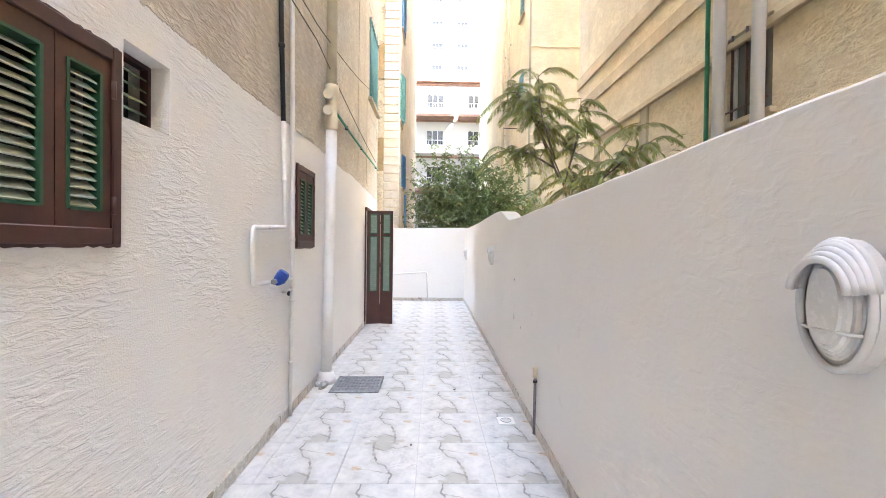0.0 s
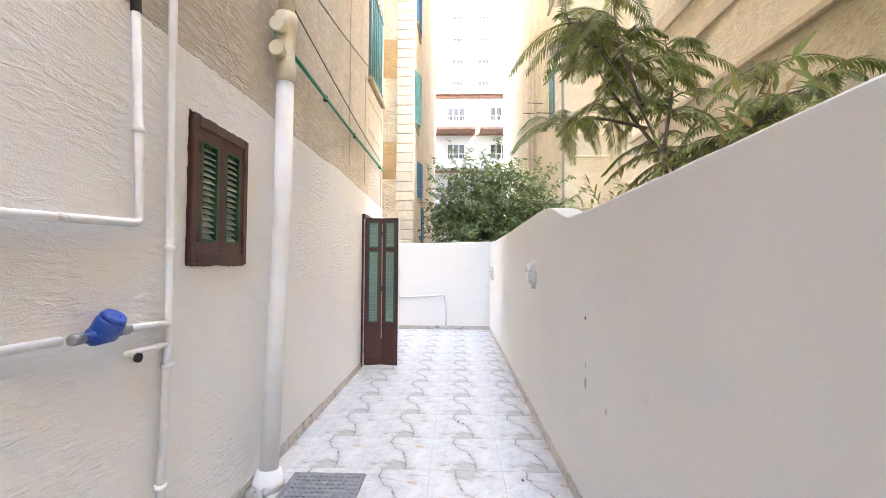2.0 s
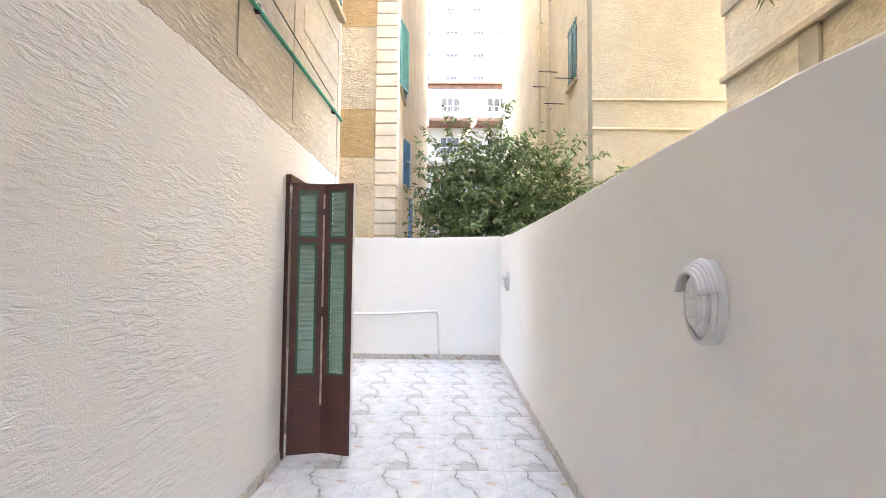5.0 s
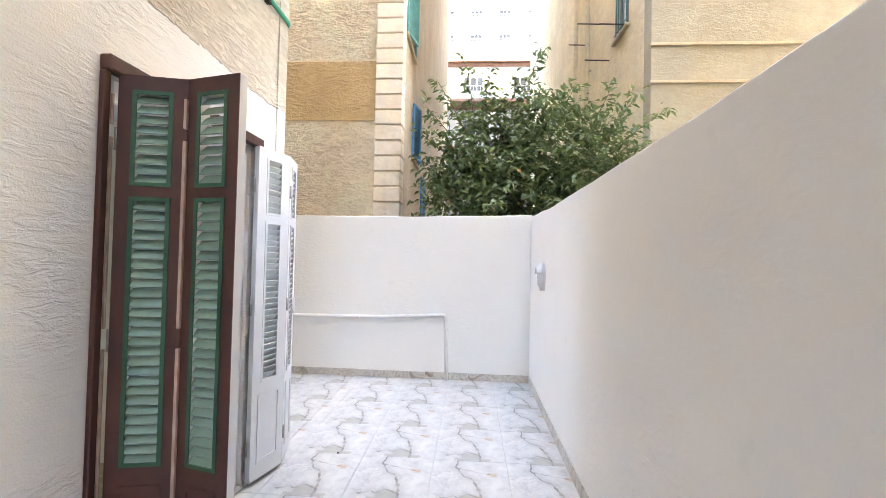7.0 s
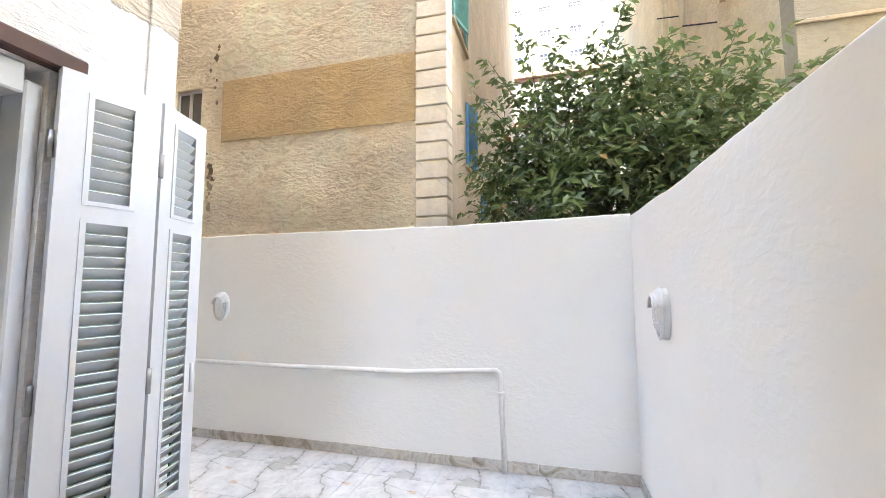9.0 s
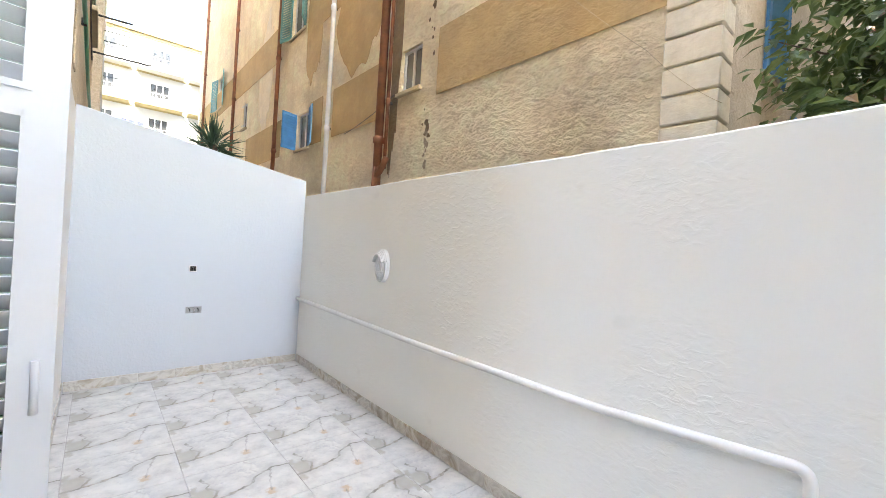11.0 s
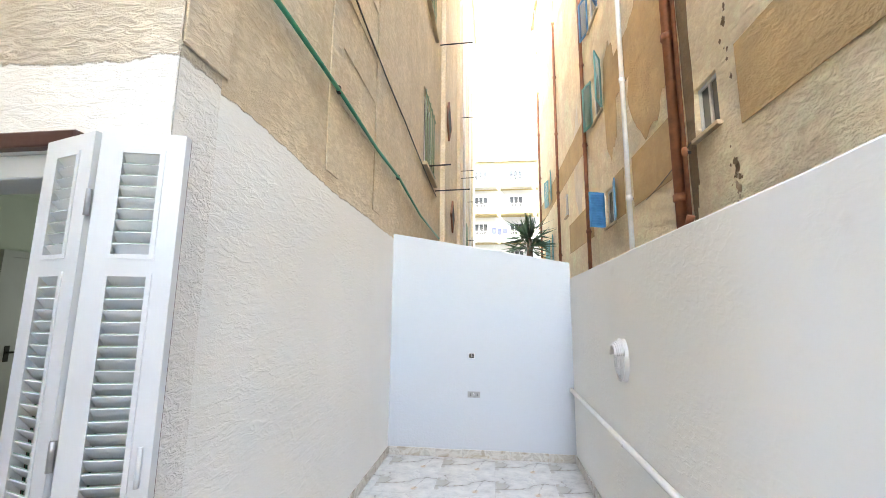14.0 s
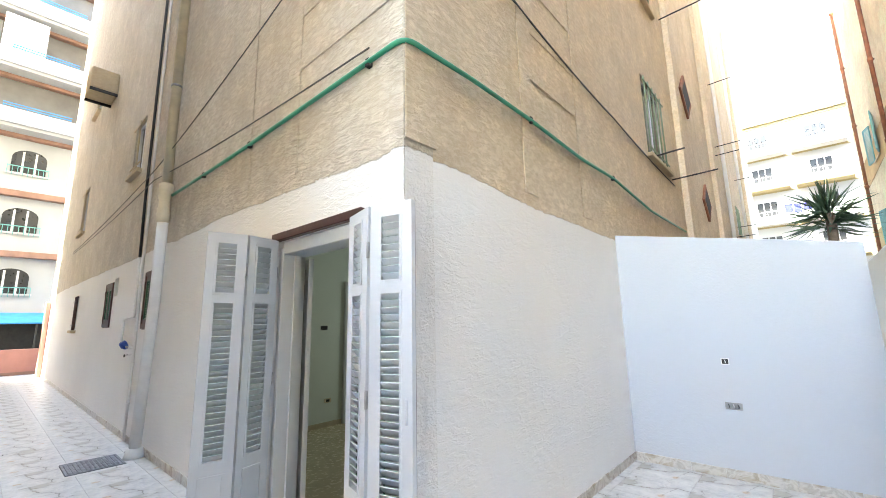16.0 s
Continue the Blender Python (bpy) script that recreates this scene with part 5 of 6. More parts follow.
part("cap", tube(bmesh.new(), [(0.004, 0, 0.47), (0.004, 0, 0.50), (0.0, 0, 0.545), (-0.015, 0, 0.56)], [0.02, 0.022, 0.018, 0.012], 8), m_cream, stub, "rag-wrapped pipe end")
part("tie", tube(bmesh.new(), [(0.004, 0, 0.43), (0.004, 0, 0.45)], 0.019, 8), m_iron, stub)

# ---- manhole and floor drain ----
mh = empty("manhole_cover", pose(-0.88, 4.79, 0), "grey cast iron manhole cover set in the tiles", "manhole cover")
bm = bmesh.new()
for a in ((-0.26, 0.26, -0.26, -0.235), (-0.26, 0.26, 0.235, 0.26), (-0.26, -0.235, -0.235, 0.235), (0.235, 0.26, -0.235, 0.235)):
    box(bm, a[0], a[1], a[2], a[3], -0.01, 0.010, bevel=0.003)
part("frame", bm, m_cast, mh)
part("lid", B(-0.233, 0.233, -0.233, 0.233, -0.01, 0.007), m_cast, mh)
bm = bmesh.new()
for i in range(12):
    for j in range(9):
        x, y = -0.21 + i * 0.038, -0.20 + j * 0.05
        box(bm, x, x + 0.026, y, y + 0.034, 0.007, 0.0125)
part("tread_pattern", bm, m_cast, mh, "raised checker treads")
dr = empty("floor_drain", pose(0.61, 3.85, 0), "small square white floor drain with a round grate", "drain")
part("plate", B(-0.075, 0.075, -0.075, 0.075, -0.004, 0.006, bevel=0.003), m_pipe, dr)
ringp = [(0.045 * math.cos(t), 0.045 * math.sin(t), 0.007) for t in (2 * math.pi * k / 20 for k in range(21))]
part("ring", tube(bmesh.new(), ringp, 0.004, 6, cap=False), m_grout, dr)
for k in range(3):
    part("slot", B(-0.03, 0.03, -0.022 + k * 0.02, -0.016 + k * 0.02, 0.006, 0.0075), m_grout, dr)

solid("litter", B(0.18, 0.20, 4.62, 4.635, 0.0005, 0.010, bevel=0.003), m_iron, "tiny dark pebble on the tiled floor", "pebble", "pebbles")
for x, y in ((-0.22, 3.4), (0.5, 5.0), (0.1, 6.0), (-1.1, 7.5), (-0.9, 9.6), (0.05, 6.05)):
    solid("litter", B(x, x + 0.014, y, y + 0.018, 0.0005, 0.009, bevel=0.003), m_iron, "tiny dark pebble on the tiled floor", "pebble", "pebbles")

# ---- trees ----
def leaf_cloud(name, leaves, mats, parent):
    """leaves: (place, direction, normal, length, width, slot); each leaf is a pointed, slightly folded blade."""
    vs, fs, sl = [], [], []
    for p, d, n, ln, wd, s in leaves:
        d, side = d.normalized(), d.cross(n).normalized()
        up = side.cross(d)
        i = len(vs)
        vs += [p, p + d * ln * 0.45 + side * wd / 2 + up * wd * 0.15, p + d * ln - up * ln * 0.12, p + d * ln * 0.45 - side * wd / 2 + up * wd * 0.15, p + d * ln * 0.5]
        fs += [(i, i + 1, i + 4), (i + 1, i + 2, i + 4), (i + 2, i + 3, i + 4), (i + 3, i, i + 4)]
        sl += [s] * 4
    me = bpy.data.meshes.new(name)
    me.from_pydata([tuple(v) for v in vs], [], fs)
    for m in mats:
        me.materials.append(m)
    me.polygons.foreach_set("material_index", sl)
    ob = new(name, me)
    ob.parent = parent
    return ob


def rnd_dir():
    return Vector((random.gauss(0, 1), random.gauss(0, 1), random.gauss(0, 1))).normalized()


def broad_tree(base, limbs, clumps, shoots, label, per=960):
    tree = empty("tree", pose(*base), label, "tree", "trees")
    b0 = Vector(base)
    bm = bmesh.new()
    tube(bm, [(0, 0, -0.15), (0.05, 0.03, 0.8), (0.02, 0.08, 1.7), (0.1, 0.1, 2.4)], [0.13, 0.10, 0.085, 0.07], 9)
    part("trunk", bm, m_bark, tree)
    for tip in limbs:
        t = Vector(tip) - b0
        s = Vector((0.02, 0.08, 1.5 + 0.4 * random.random()))
        mid = s.lerp(t, 0.5) + Vector((random.uniform(-0.15, 0.15), random.uniform(-0.15, 0.15), 0.15))
        part("limb", tube(bmesh.new(), bend([s, mid, t], 0.4), [0.05 - 0.040 * k / 7 for k in range(8)], 6), m_bark, tree)
    leaves = []

    def spray(tw, td, count, step, size):
        """A twig with its leaves hanging on alternate sides."""
        side = td.cross(Vector((0, 0, 1)))
        for k in range(count):
            p = tw + td * step * k + rnd_dir() * 0.02
            sgn = 1 if k % 2 else -1
            d = (td * 0.55 + side * sgn * 0.8 + rnd_dir() * 0.55 + Vector((0, 0, -0.45))).normalized()
            n = (Vector((0, 0, 1)) + rnd_dir() * 0.6).normalized()
            leaves.append((p, d, n, size * random.uniform(0.75, 1.25), size * random.uniform(0.36, 0.48), 1 if random.random() < 0.008 else 0))

    for cx, cy, cz, r, dens in clumps:
        c = Vector((cx, cy, cz)) - b0
        # twigs inside each clump carry the leaves, so that the outline breaks up
        for _ in range(int(per * dens / 9)):
            o = rnd_dir()
            tw = c + o * r * (random.random() ** 0.45)
            spray(tw, (o + Vector((0, 0, 0.25)) + rnd_dir() * 0.7).normalized(), 10, 0.040, 0.142)
    # long shoots that stand out of the crown
    for p, q in shoots:
        p, q = Vector(p) - b0, Vector(q) - b0
        part("shoot", tube(bmesh.new(), [p, p.lerp(q, 0.5) + rnd_dir() * 0.04, q], [0.012, 0.008, 0.004], 5), m_bark, tree)
        ln = (q - p).length
        for k in range(int(ln / 0.075)):
            c = p.lerp(q, (k + 0.5) / int(ln / 0.075))
            spray(c, ((q - p).normalized() + rnd_dir() * 0.9).normalized(), 4, 0.05, 0.15)
    leaf_cloud("crown", leaves, [m_leaf, m_dry], tree)
    return tree


TREE_CLUMPS = [(0.2, 13.4, 2.5, 0.7, 1.5), (1.0, 13.3, 2.7, 0.75, 1.6), (1.8, 13.2, 2.75, 0.7, 1.4), (-0.2, 13.6, 3.15, 0.45, 0.7), (0.5, 13.6, 3.35, 0.6, 1.1), (1.3, 13.5, 3.45, 0.62, 1.1), (2.1, 13.3, 3.3, 0.5, 0.7),
               (2.5, 13.2, 2.8, 0.5, 0.7), (0.2, 13.7, 3.9, 0.34, 0.28), (0.95, 13.7, 4.05, 0.42, 0.4), (1.55, 13.6, 3.95, 0.34, 0.25), (-0.4, 13.5, 2.55, 0.3, 0.25), (0.6, 12.8, 2.1, 0.55, 1.0), (1.6, 12.7, 2.15, 0.55, 1.0),
               (3.0, 13.0, 2.5, 0.4, 0.45), (2.7, 12.8, 2.15, 0.45, 0.7), (2.3, 14.2, 2.2, 0.6, 0.7), (-0.3, 14.2, 2.4, 0.55, 0.7)]
TREE_SHOOTS = [((0.0, 13.6, 3.6), (-0.55, 13.5, 4.55)), ((0.1, 13.7, 3.8), (-0.1, 13.6, 4.95)), ((0.3, 13.7, 4.0), (0.35, 13.7, 4.85)), ((0.8, 13.7, 4.1), (1.25, 13.7, 5.25)), ((1.0, 13.7, 4.1), (0.75, 13.8, 4.75)),
               ((1.5, 13.6, 3.9), (1.85, 13.6, 4.55)), ((2.1, 13.3, 3.4), (2.75, 13.2, 4.25)), ((2.3, 13.3, 3.3), (3.15, 13.1, 3.95)), ((2.5, 13.2, 3.0), (3.5, 13.0, 3.55)), ((-0.2, 13.6, 3.2), (-0.85, 13.4, 3.65)),
               ((-0.2, 13.6, 2.9), (-0.80, 13.4, 3.15)), ((-0.1, 13.6, 3.4), (-0.75, 13.4, 4.1)), ((1.9, 13.4, 3.4), (2.35, 13.3, 4.4)), ((0.5, 13.8, 4.0), (0.55, 13.8, 4.5))]
broad_tree((0.9, 13.5, 0.0), [(0.2, 13.6, 4.0), (1.2, 13.6, 4.3), (2.2, 13.3, 3.4), (-0.3, 13.5, 3.2), (0.8, 13.7, 4.2), (2.6, 13.2, 3.4)], TREE_CLUMPS, TREE_SHOOTS, "dense broad-leaved green tree behind the far wall")


def feather_tree(base, stems, label, seed):
    """Slender stems that carry long fern-like fronds."""
    random.seed(seed)
    tree = empty("tree", pose(*base), label, "tree", "trees")
    b0 = Vector(base)
    leaves, ribs = [], bmesh.new()
    for st, fronds in stems:
        pts = [Vector(p) - b0 for p in st]
        part("stem", tube(bmesh.new(), bend(pts, 0.3), [0.013 - 0.009 * k / (len(bend(pts, 0.3)) - 1) for k in range(len(bend(pts, 0.3)))], 7), m_bark, tree)
        for k in range(fronds):
            f = (0.62 if len(pts) > 4 else 0.25) + (0.38 if len(pts) > 4 else 0.75) * (k + random.random()) / fronds
            seg = f * (len(pts) - 1)
            i = min(int(seg), len(pts) - 2)
            o = pts[i].lerp(pts[i + 1], seg - i)
            if o.z < 1.9:
                o = pts[-2].lerp(pts[-1], random.random())
            az = random.uniform(0, 2 * math.pi)
            out = Vector((math.cos(az), math.sin(az), random.uniform(0.0, 1.1))).normalized()
            ln = random.uniform(0.30, 0.60)
            rach = []
            for j in range(9):
                g = j / 8
                rach.append(o + out * ln * g + Vector((0, 0, -0.75 * ln * g * g)))
            tube(ribs, rach, [0.006 - 0.004 * j / 8 for j in range(9)], 4, cap=False)
            n = 22
            for j in range(2, n):
                g = j / (n - 1) * 8
                i2 = min(int(g), 7)
                p = rach[i2].lerp(rach[i2 + 1], g - i2)
                d = (rach[i2 + 1] - rach[i2]).normalized()
                sd = d.cross(Vector((0, 0, 1))).normalized()
                wide = 0.095 * math.sin(math.pi * (0.18 + 0.74 * j / n)) + 0.03
                for s in (1, -1):
                    q = (sd * s * 0.85 + d * 0.60 + Vector((0, 0, -0.38)) + rnd_dir() * 0.22).normalized()
                    # two staggered blades a leaflet row, for its comb-like edge
                    leaves.append((p, q, Vector((0, 0, 1)), wide, 0.015, 1 if random.random() < 0.02 else 0))
                    leaves.append((p + d * 0.018, (q + d * 0.25).normalized(), Vector((0, 0, 1)), wide * 0.85, 0.012, 0))
    part("leaf_ribs", ribs, m_bark, tree)
    leaf_cloud("crown", leaves, [m_frond, m_dry], tree)
    return tree


feather_tree((1.5, 4.72, 0.0), [([(1.50, 4.72, -0.1), (1.46, 4.78, 2.1), (1.27, 4.80, 2.6), (1.02, 5.10, 3.25), (0.90, 5.4, 3.6)], 24), ([(1.30, 4.80, 2.45), (1.15, 5.4, 2.75), (0.98, 6.2, 2.95)], 16),
                               ([(1.34, 4.80, 2.35), (1.30, 5.5, 3.05), (1.35, 6.2, 3.75)], 18), ([(1.47, 4.76, 1.9), (1.95, 4.85, 2.45), (2.45, 5.15, 3.1)], 20), ([(1.47, 4.76, 2.0), (1.85, 4.55, 2.4), (2.25, 4.5, 2.7)], 16),
                               ([(1.40, 4.79, 2.25), (1.70, 5.2, 2.9), (1.95, 5.8, 3.6)], 20), ([(1.30, 4.80, 2.55), (1.15, 4.9, 3.1), (1.12, 4.9, 3.55)], 14), ([(1.47, 4.76, 2.05), (1.62, 5.1, 2.35), (1.75, 5.6, 2.6)], 12)],
             "slender tree with feathery fern-like fronds behind the boundary wall", 7)
random.seed(11)


def low_plants():
    leaves = []
    for _ in range(90):
        c = Vector((random.uniform(1.1, 1.6), random.uniform(2.6, 6.5), random.uniform(1.75, 2.05)))
        d0 = rnd_dir()
        for k in range(12):
            leaves.append((c + d0 * 0.03 * k, (rnd_dir() + d0).normalized(), Vector((0, 0, 1)), random.uniform(0.07, 0.13), 0.022, 0 if random.random() < 0.85 else 1))
    ob = leaf_cloud("hedge_leaves", leaves, [m_frond, m_dry], None)
    return tagged(ob, "low feathery undergrowth just above the boundary wall", "undergrowth", kind="stuff")


low_plants()

# yucca beyond the end wall
yu = empty("yucca", pose(-11.0, 11.72, 0.0), "spiky dark green yucca rising beyond the end wall", "plant")
part("trunk", tube(bmesh.new(), [(0, 0, -0.1), (0.03, 0, 2.0), (0.0, 0.02, 3.55)], [0.12, 0.09, 0.08], 8), m_bark, yu)
blades = []
for k in range(150):
    el = random.uniform(-0.55, 1.45)
    az = random.uniform(0, 2 * math.pi)
    d = Vector((math.cos(az) * math.cos(el), math.sin(az) * math.cos(el), math.sin(el)))
    blades.append((Vector((0, 0, 3.45 + random.uniform(-0.2, 0.2))) + d * 0.05, d, rnd_dir(), random.uniform(0.55, 0.85), 0.055, 0))
leaf_cloud("crown", blades, [m_yucca], yu)

# ---- distant houses ----
def balcony_house(name, m, floors, bays, fh, bw, depth, label, edge, wall_mat, arched=False, laundry=(), open_from=99):
    """Apartment block: local x along the front, -y towards the viewer, z up; each bay has a window and a balcony."""
    house = empty(name, m, label, "house", "distant houses")
    W, H = bays * bw, floors * fh
    part("wall", B(0, W, 0, depth, 0, H), wall_mat, house)
    part("roof", B(-0.2, W + 0.2, -0.3, depth, H, H + 0.25), edge, house)
    wm = bmesh.new()
    if arched:
        n = 12
        ring = [(-0.6, 0), (0.6, 0)] + [(0.6 * math.cos(math.pi * k / n), 0.75 + 0.4 * math.sin(math.pi * k / n)) for k in range(n + 1)]
        a, b = [wm.verts.new((x, -0.06, z)) for x, z in ring], [wm.verts.new((x, 0.0, z)) for x, z in ring]
        wm.faces.new(a)
        for k in range(len(a)):
            wm.faces.new((a[k], a[(k + 1) % len(a)], b[(k + 1) % len(b)], b[k]))
    else:
        box(wm, -0.7, 0.7, -0.04, -0.002, 0, 1.9)
    glass = mesh_of(wm, "far_pane", m_far_glass)
    fm = bmesh.new()
    for x in (-0.72, -0.24, 0.24, 0.72) if not arched else (-0.22, 0.22):
        box(fm, x - 0.04, x + 0.04, -0.09, -0.05, 0, 1.9 if not arched else 1.05)
    box(fm, -0.76, 0.76, -0.10, -0.05, -0.08, 0.0)
    frm = mesh_of(fm, "far_frame", m_white_wall)
    rail = bmesh.new()
    if arched:
        for k in range(9):
            box(rail, -0.7 + k * 0.175 - 0.012, -0.7 + k * 0.175 + 0.012, -0.22, -0.20, -0.02, 0.40)
        box(rail, -0.72, 0.72, -0.23, -0.19, 0.40, 0.44)
    else:
        box(rail, -bw * 0.44, bw * 0.44, -1.22, -1.14, 0.0, 0.55)
        for k in range(13):
            x = -bw * 0.43 + k * bw * 0.86 / 12
            box(rail, x - 0.015, x + 0.015, -1.2, -1.17, 0.55, 0.9)
        box(rail, -bw * 0.44, bw * 0.44, -1.22, -1.15, 0.9, 0.95)
    rl = mesh_of(rail, "far_rail", m_teal if arched else m_white_wall)
    for f in range(floors):
        z = f * fh
        part("storey_band", B(-0.05, W + 0.05, -0.35 if arched else -0.08, -0.003, z + fh - 0.30, z + fh - 0.02, bevel=0.02), edge, house, "coloured storey band")
        for b in range(bays):
            x = bw * (b + 0.5)
            if f >= open_from:
                # no real recess: a thin dark panel on the wall gives the balcony shade
                part("recess", B(x - bw * 0.42, x + bw * 0.42, -0.06, -0.004, z + 0.1, z + fh - 0.32), m_shade, house, "flat dark panel painted as balcony shade")
                bal = part("balcony", B(x - bw * 0.46, x + bw * 0.46, -1.25, -1.13, z, z + 0.72, bevel=0.02), wall_mat, house, "white balcony parapet")
                part("floor_slab", B(x - bw * 0.46, x + bw * 0.46, -1.129, -0.065, z - 0.14, z + 0.02), wall_mat, bal)
                for dz in (0.80, 0.92):
                    part("rail", B(x - bw * 0.30, x + bw * 0.30, -1.21, -1.17, z + dz, z + dz + 0.035), m_awning, bal, "blue painted rail")
                for k in range(7):
                    bx = x - bw * 0.29 + k * bw * 0.58 / 6
                    part("baluster", B(bx - 0.015, bx + 0.015, -1.20, -1.18, z + 0.72, z + 0.80), m_awning, bal)
                if (b + f) % 2:
                    part("curtain", B(x - bw * 0.40, x - bw * 0.02, -1.06, -1.02, z + 0.2, z + fh - 0.33, bevel=0.01), m_sheet, house, "white cloth curtain")
                continue
            win = part("window", glass, None, house)
            win.location = (x, 0, z + (0.9 if arched else 0.15))
            part("frame", frm, None, win)
            bal = part("balcony_rail", rl, None, house)
            bal.location = (x, 0, z + (0.75 if arched else 0.05))
            if not arched:
                part("balcony_slab", B(x - bw * 0.45, x + bw * 0.45, -1.25, -0.003, z - 0.15, z + 0.05), edge if f % 2 == 0 else wall_mat, house)
    for x, z, w, h, mt in laundry:
        k = part("cloth", B(x, x + w, -1.32, -1.28, z, z + h, bevel=0.01), mt, house, "hanging laundry")
    return house


# seen between the houses beyond the tree
balcony_house("balcony_house", pose(-9.0, 36.0, 0), 5, 5, 3.15, 3.6, 9, "low white apartment house with terracotta balcony edges", m_terra, m_white_wall)
balcony_house("tower_house", pose(-16.0, 58.0, 0), 15, 9, 3.1, 3.6, 12, "tall sunlit white apartment tower", m_white_wall, m_white_wall)
# seen along the narrow alley
balcony_house("alley_house", Matrix.Translation((-46, 3.6, 0)) @ Matrix.Rotation(radians(90), 4, "Z"), 6, 4, 3.15, 4.0, 9, "white apartment house with pale yellow balcony ceilings", m_cream_wall, m_white_wall, False,
              [(7.2, 10.1, 0.5, 0.7, m_cloth), (7.8, 10.0, 0.45, 0.75, m_cloth), (8.4, 10.15, 0.5, 0.6, m_cloth)])
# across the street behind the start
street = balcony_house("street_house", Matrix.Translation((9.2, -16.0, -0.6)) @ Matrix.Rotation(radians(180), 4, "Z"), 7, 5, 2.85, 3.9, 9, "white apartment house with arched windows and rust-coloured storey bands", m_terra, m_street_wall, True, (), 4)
solid("street_wall", B(LEFT - 3, RIGHT + 3, -9.6, -9.4, -0.12, 0.86, bevel=0.01), m_pink, "low salmon-painted street wall with a dark foot", "wall", kind="structure")
solid("street_wall_foot", B(LEFT - 3, RIGHT + 3, -9.398, -9.385, -0.12, 0.10), m_terra, "dark red base strip of the street wall", "baseboard", kind="structure")
aw = empty("awning", pose(0, -14.6, 0), "blue cloth shop awning across the street", "awning")
part("cloth", B(-5, 2, -0.9, 1.0, 0, 0.06, m=Matrix.Translation((0, 0, 2.0)) @ Matrix.Rotation(radians(-14), 4, "X")), m_awning, aw)
for x in (-4.9, -1.5, 1.9):
    part("post", tube(bmesh.new(), [(x, 0.9, -0.1), (x, 0.9, 1.78)], 0.03, 6), m_iron, aw)
# added flat panel, coloured near-black for the dark car zone below the awning
solid("dark_street_panel", B(-6, 3, -15.98, -15.9, -0.12, 1.85), m_dark, "flat dark panel for the dark car zone under the awning", "shop front", kind="structure")
# entrance pier at the street end of the left wall
solid("entrance_pier", B(LEFT + 0.0, LEFT + 0.12, -7.9, -7.55, -0.1, 2.4, bevel=0.01), m_pink, "reddish painted pier at the street entrance", "pier", kind="structure")
# old air conditioner high on the left wall
ac = empty("air_conditioner", pose(LEFT + 0.25, -0.6, 6.9), "weathered air conditioner box high on the stucco wall", "air conditioner")
part("case", B(-0.25, 0.25, -0.4, 0.4, 0, 0.5, bevel=0.02), m_mould, ac)
part("bracket", B(-0.25, 0.25, -0.38, -0.34, -0.06, 0.0), m_iron, ac)
part("bracket", B(-0.25, 0.25, 0.34, 0.38, -0.06, 0.0), m_iron, ac)
# satellite dish on the street house roof
dish = empty("satellite_dish", pose(-1.5, -17.5, 19.6), "pale satellite dish on the opposite roof", "satellite dish")
bm = bmesh.new()
bmesh.ops.create_uvsphere(bm, u_segments=16, v_segments=8, radius=0.9)
bmesh.ops.delete(bm, geom=[v for v in bm.verts if v.co.z > -0.45], context="VERTS")
part("reflector", bm, m_white_wall, dish).matrix_basis = Matrix.Translation((0, 0, 1.9)) @ Matrix.Rotation(radians(70), 4, "X")
part("mast", tube(bmesh.new(), [(0, 0, 0), (0, 0, 1.2)], 0.04, 6), m_iron, dish)

# ---- floor tiles and skirting ----
HOLES = [(-1.145, -0.615, 4.525, 5.055)]


def tile_mesh(x0, x1, y0, y1, name="tile"):
    """One tile, glazed top with eased edges, in its own coordinates."""
    g, e, h = 0.0012, 0.0025, 0.0
    bm = bmesh.new()
    a = [bm.verts.new((x, y, -0.006)) for x, y in ((x0 + g, y0 + g), (x1 - g, y0 + g), (x1 - g, y1 - g), (x0 + g, y1 - g))]
    b = [bm.verts.new((v.co.x, v.co.y, h - 0.0015)) for v in a]
    c = [bm.verts.new((x, y, h)) for x, y in ((x0 + g + e, y0 + g + e), (x1 - g - e, y0 + g + e), (x1 - g - e, y1 - g - e), (x0 + g + e, y1 - g - e))]
    for p, q in ((a, b), (b, c)):
        for k in range(4):
            bm.faces.new((p[k], p[(k + 1) % 4], q[(k + 1) % 4], q[k]))
    bm.faces.new(c)
    return mesh_of(bm, name, m_tile)


whole = tile_mesh(-TX / 2, TX / 2, -TY / 2, TY / 2)


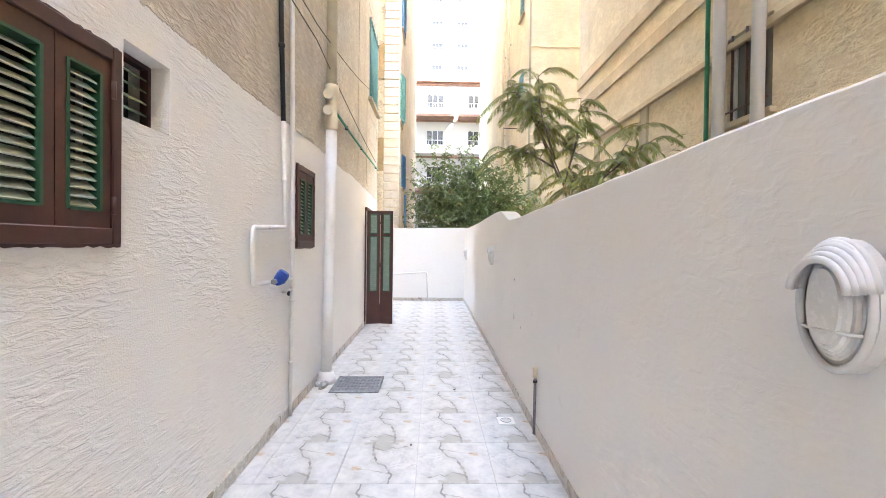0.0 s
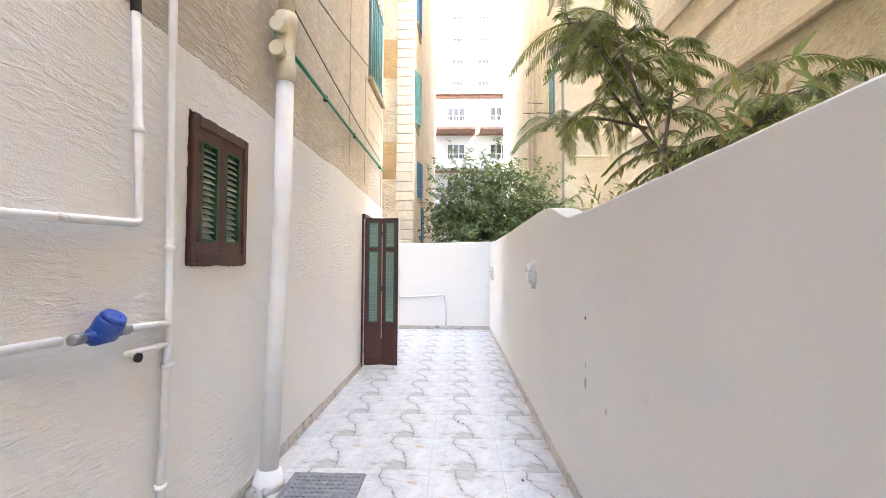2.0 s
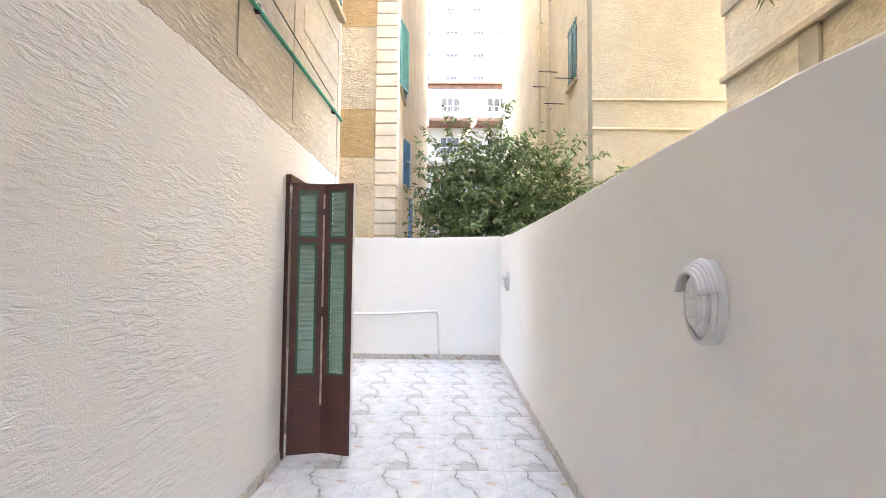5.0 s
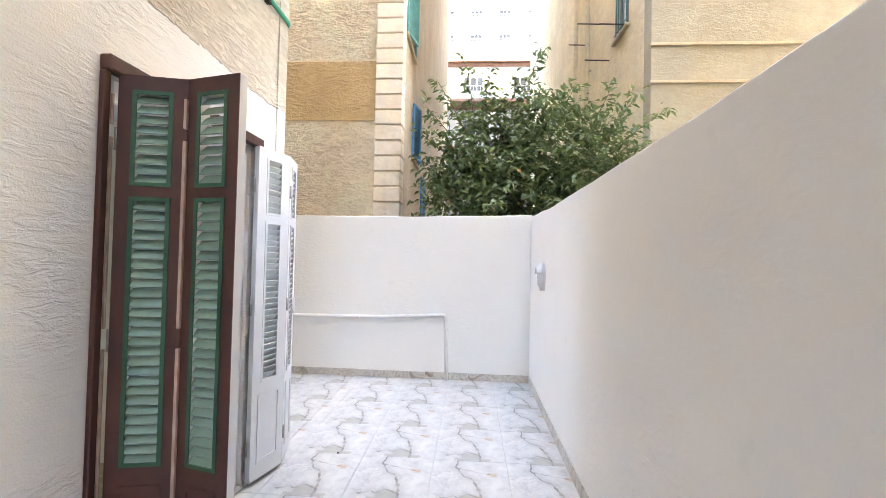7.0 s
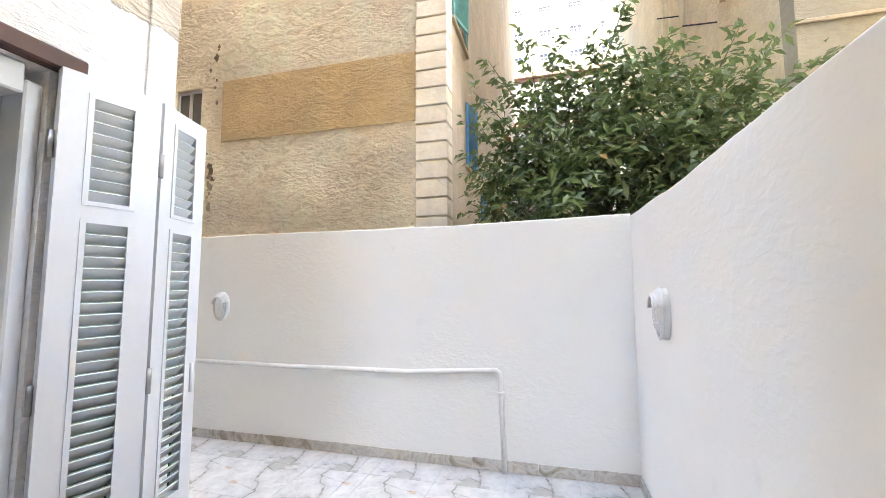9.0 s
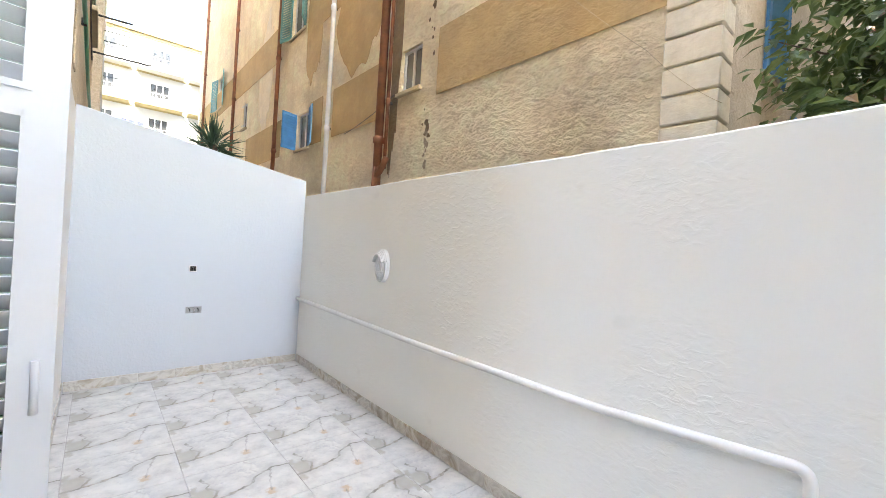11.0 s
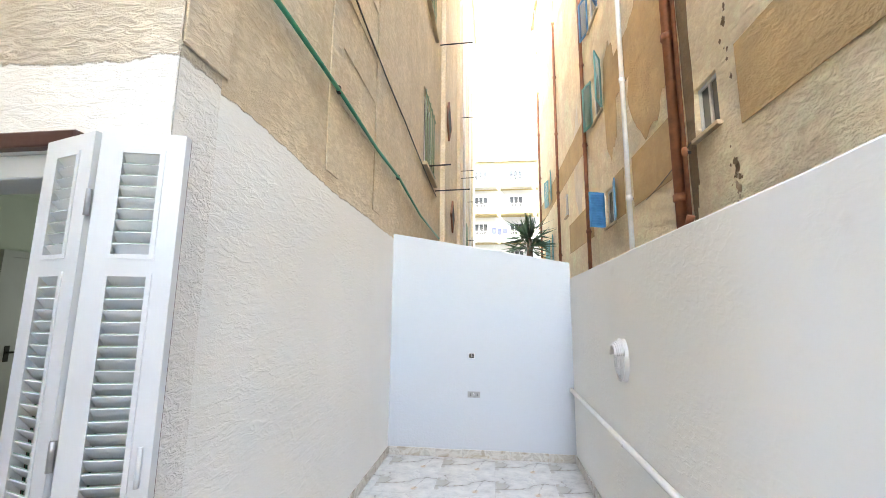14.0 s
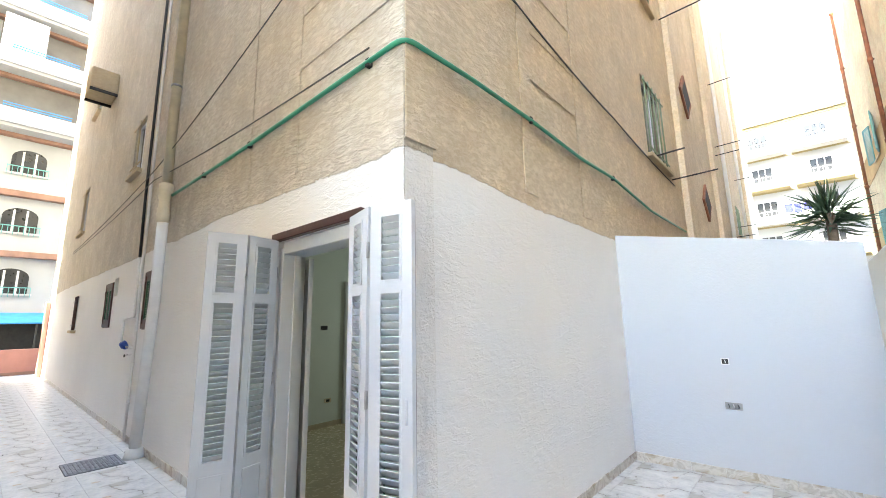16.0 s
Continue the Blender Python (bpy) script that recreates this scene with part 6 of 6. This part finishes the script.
def lay(parent, bx0, bx1, by0, by1):
    i0, i1 = math.floor((bx0 + 0.69) / TX) - 1, math.ceil((bx1 + 0.69) / TX) + 1
    j0, j1 = math.floor((by0 - 2.90) / TY) - 1, math.ceil((by1 - 2.90) / TY) + 1
    for i in range(i0, i1):
        for j in range(j0, j1):
            cx, cy = -0.69 + TX * (i + 0.5), 2.90 + TY * (j + 0.5)
            x0, x1 = max(cx - TX / 2, bx0), min(cx + TX / 2, bx1)
            y0, y1 = max(cy - TY / 2, by0), min(cy + TY / 2, by1)
            if x1 - x0 < 0.012 or y1 - y0 < 0.012:
                continue
            pieces = [(x0, x1, y0, y1)]
            for hx0, hx1, hy0, hy1 in HOLES:
                if x0 < hx1 and x1 > hx0 and y0 < hy1 and y1 > hy0:
                    pieces = [(x0, x1, y0, hy0), (x0, x1, hy1, y1), (x0, hx0, max(y0, hy0), min(y1, hy1)), (hx1, x1, max(y0, hy0), min(y1, hy1))]
            for a, b, c, d in pieces:
                if b - a < 0.012 or d - c < 0.012:
                    continue
                odd = (i * 7 + j * 13) % 23 == 0
                if b - a > TX - 1e-4 and d - c > TY - 1e-4:
                    t = part("tile", whole, None, parent)
                else:
                    t = part("tile", tile_mesh(a - cx, b - cx, c - cy, d - cy), None, parent)
                    odd = False
                t.matrix_basis = Matrix.Translation((cx, cy, 0)) @ (Matrix.Rotation(math.pi, 4, "Z") if odd else Matrix.Identity(4))


lay(floor, LEFT + 0.001, RIGHT - 0.001, -9.28, FAR - 0.001)
lay(floor_side, END + 0.001, LEFT - 0.001, SIDE + 0.001, FAR - 0.001)


def skirting(name, p, q, normal, gaps=()):
    """Skirting tiles set along a wall line from p to q."""
    base = empty(name, pose(0, 0, 0), "cut marble-patterned skirting tiles along the wall", "baseboard", kind="structure")
    p, q, n = Vector((*p, 0)), Vector((*q, 0)), Vector((*normal, 0))
    d = (q - p).normalized()
    total, s = (q - p).length, 0.0
    k = 0
    while s < total - 0.01:
        ln = min((0.53, 0.30, 0.53, 0.41)[k % 4], total - s)
        k += 1
        if not any(a < s + ln / 2 < b for a, b in gaps):
            m = Matrix.Translation(p + d * s) @ Matrix(((d.x, n.x, 0, 0), (d.y, n.y, 0, 0), (0, 0, 1, 0), (0, 0, 0, 1)))
            t = part("skirting_tile", B(0.001, ln - 0.001, 0.001, 0.012, 0.0005, 0.088 + random.uniform(-0.003, 0.003), bevel=0.002), m_skirt, base)
            t.matrix_basis = m
        s += ln
    return base


skirting("baseboard_left", (LEFT, -7.5), (LEFT, DOOR[0] - 0.02), (1, 0))
skirting("baseboard_corner", (LEFT, DOOR[1] + 0.02), (LEFT, SIDE), (1, 0))
skirting("baseboard_side", (END, SIDE), (LEFT, SIDE), (0, 1))
skirting("baseboard_end", (END, SIDE + 0.013), (END, FAR - 0.013), (1, 0))
skirting("baseboard_far", (END + 0.013, FAR), (RIGHT - 0.013, FAR), (0, -1))
skirting("baseboard_right", (RIGHT, -9.2), (RIGHT, FAR - 0.013), (-1, 0))
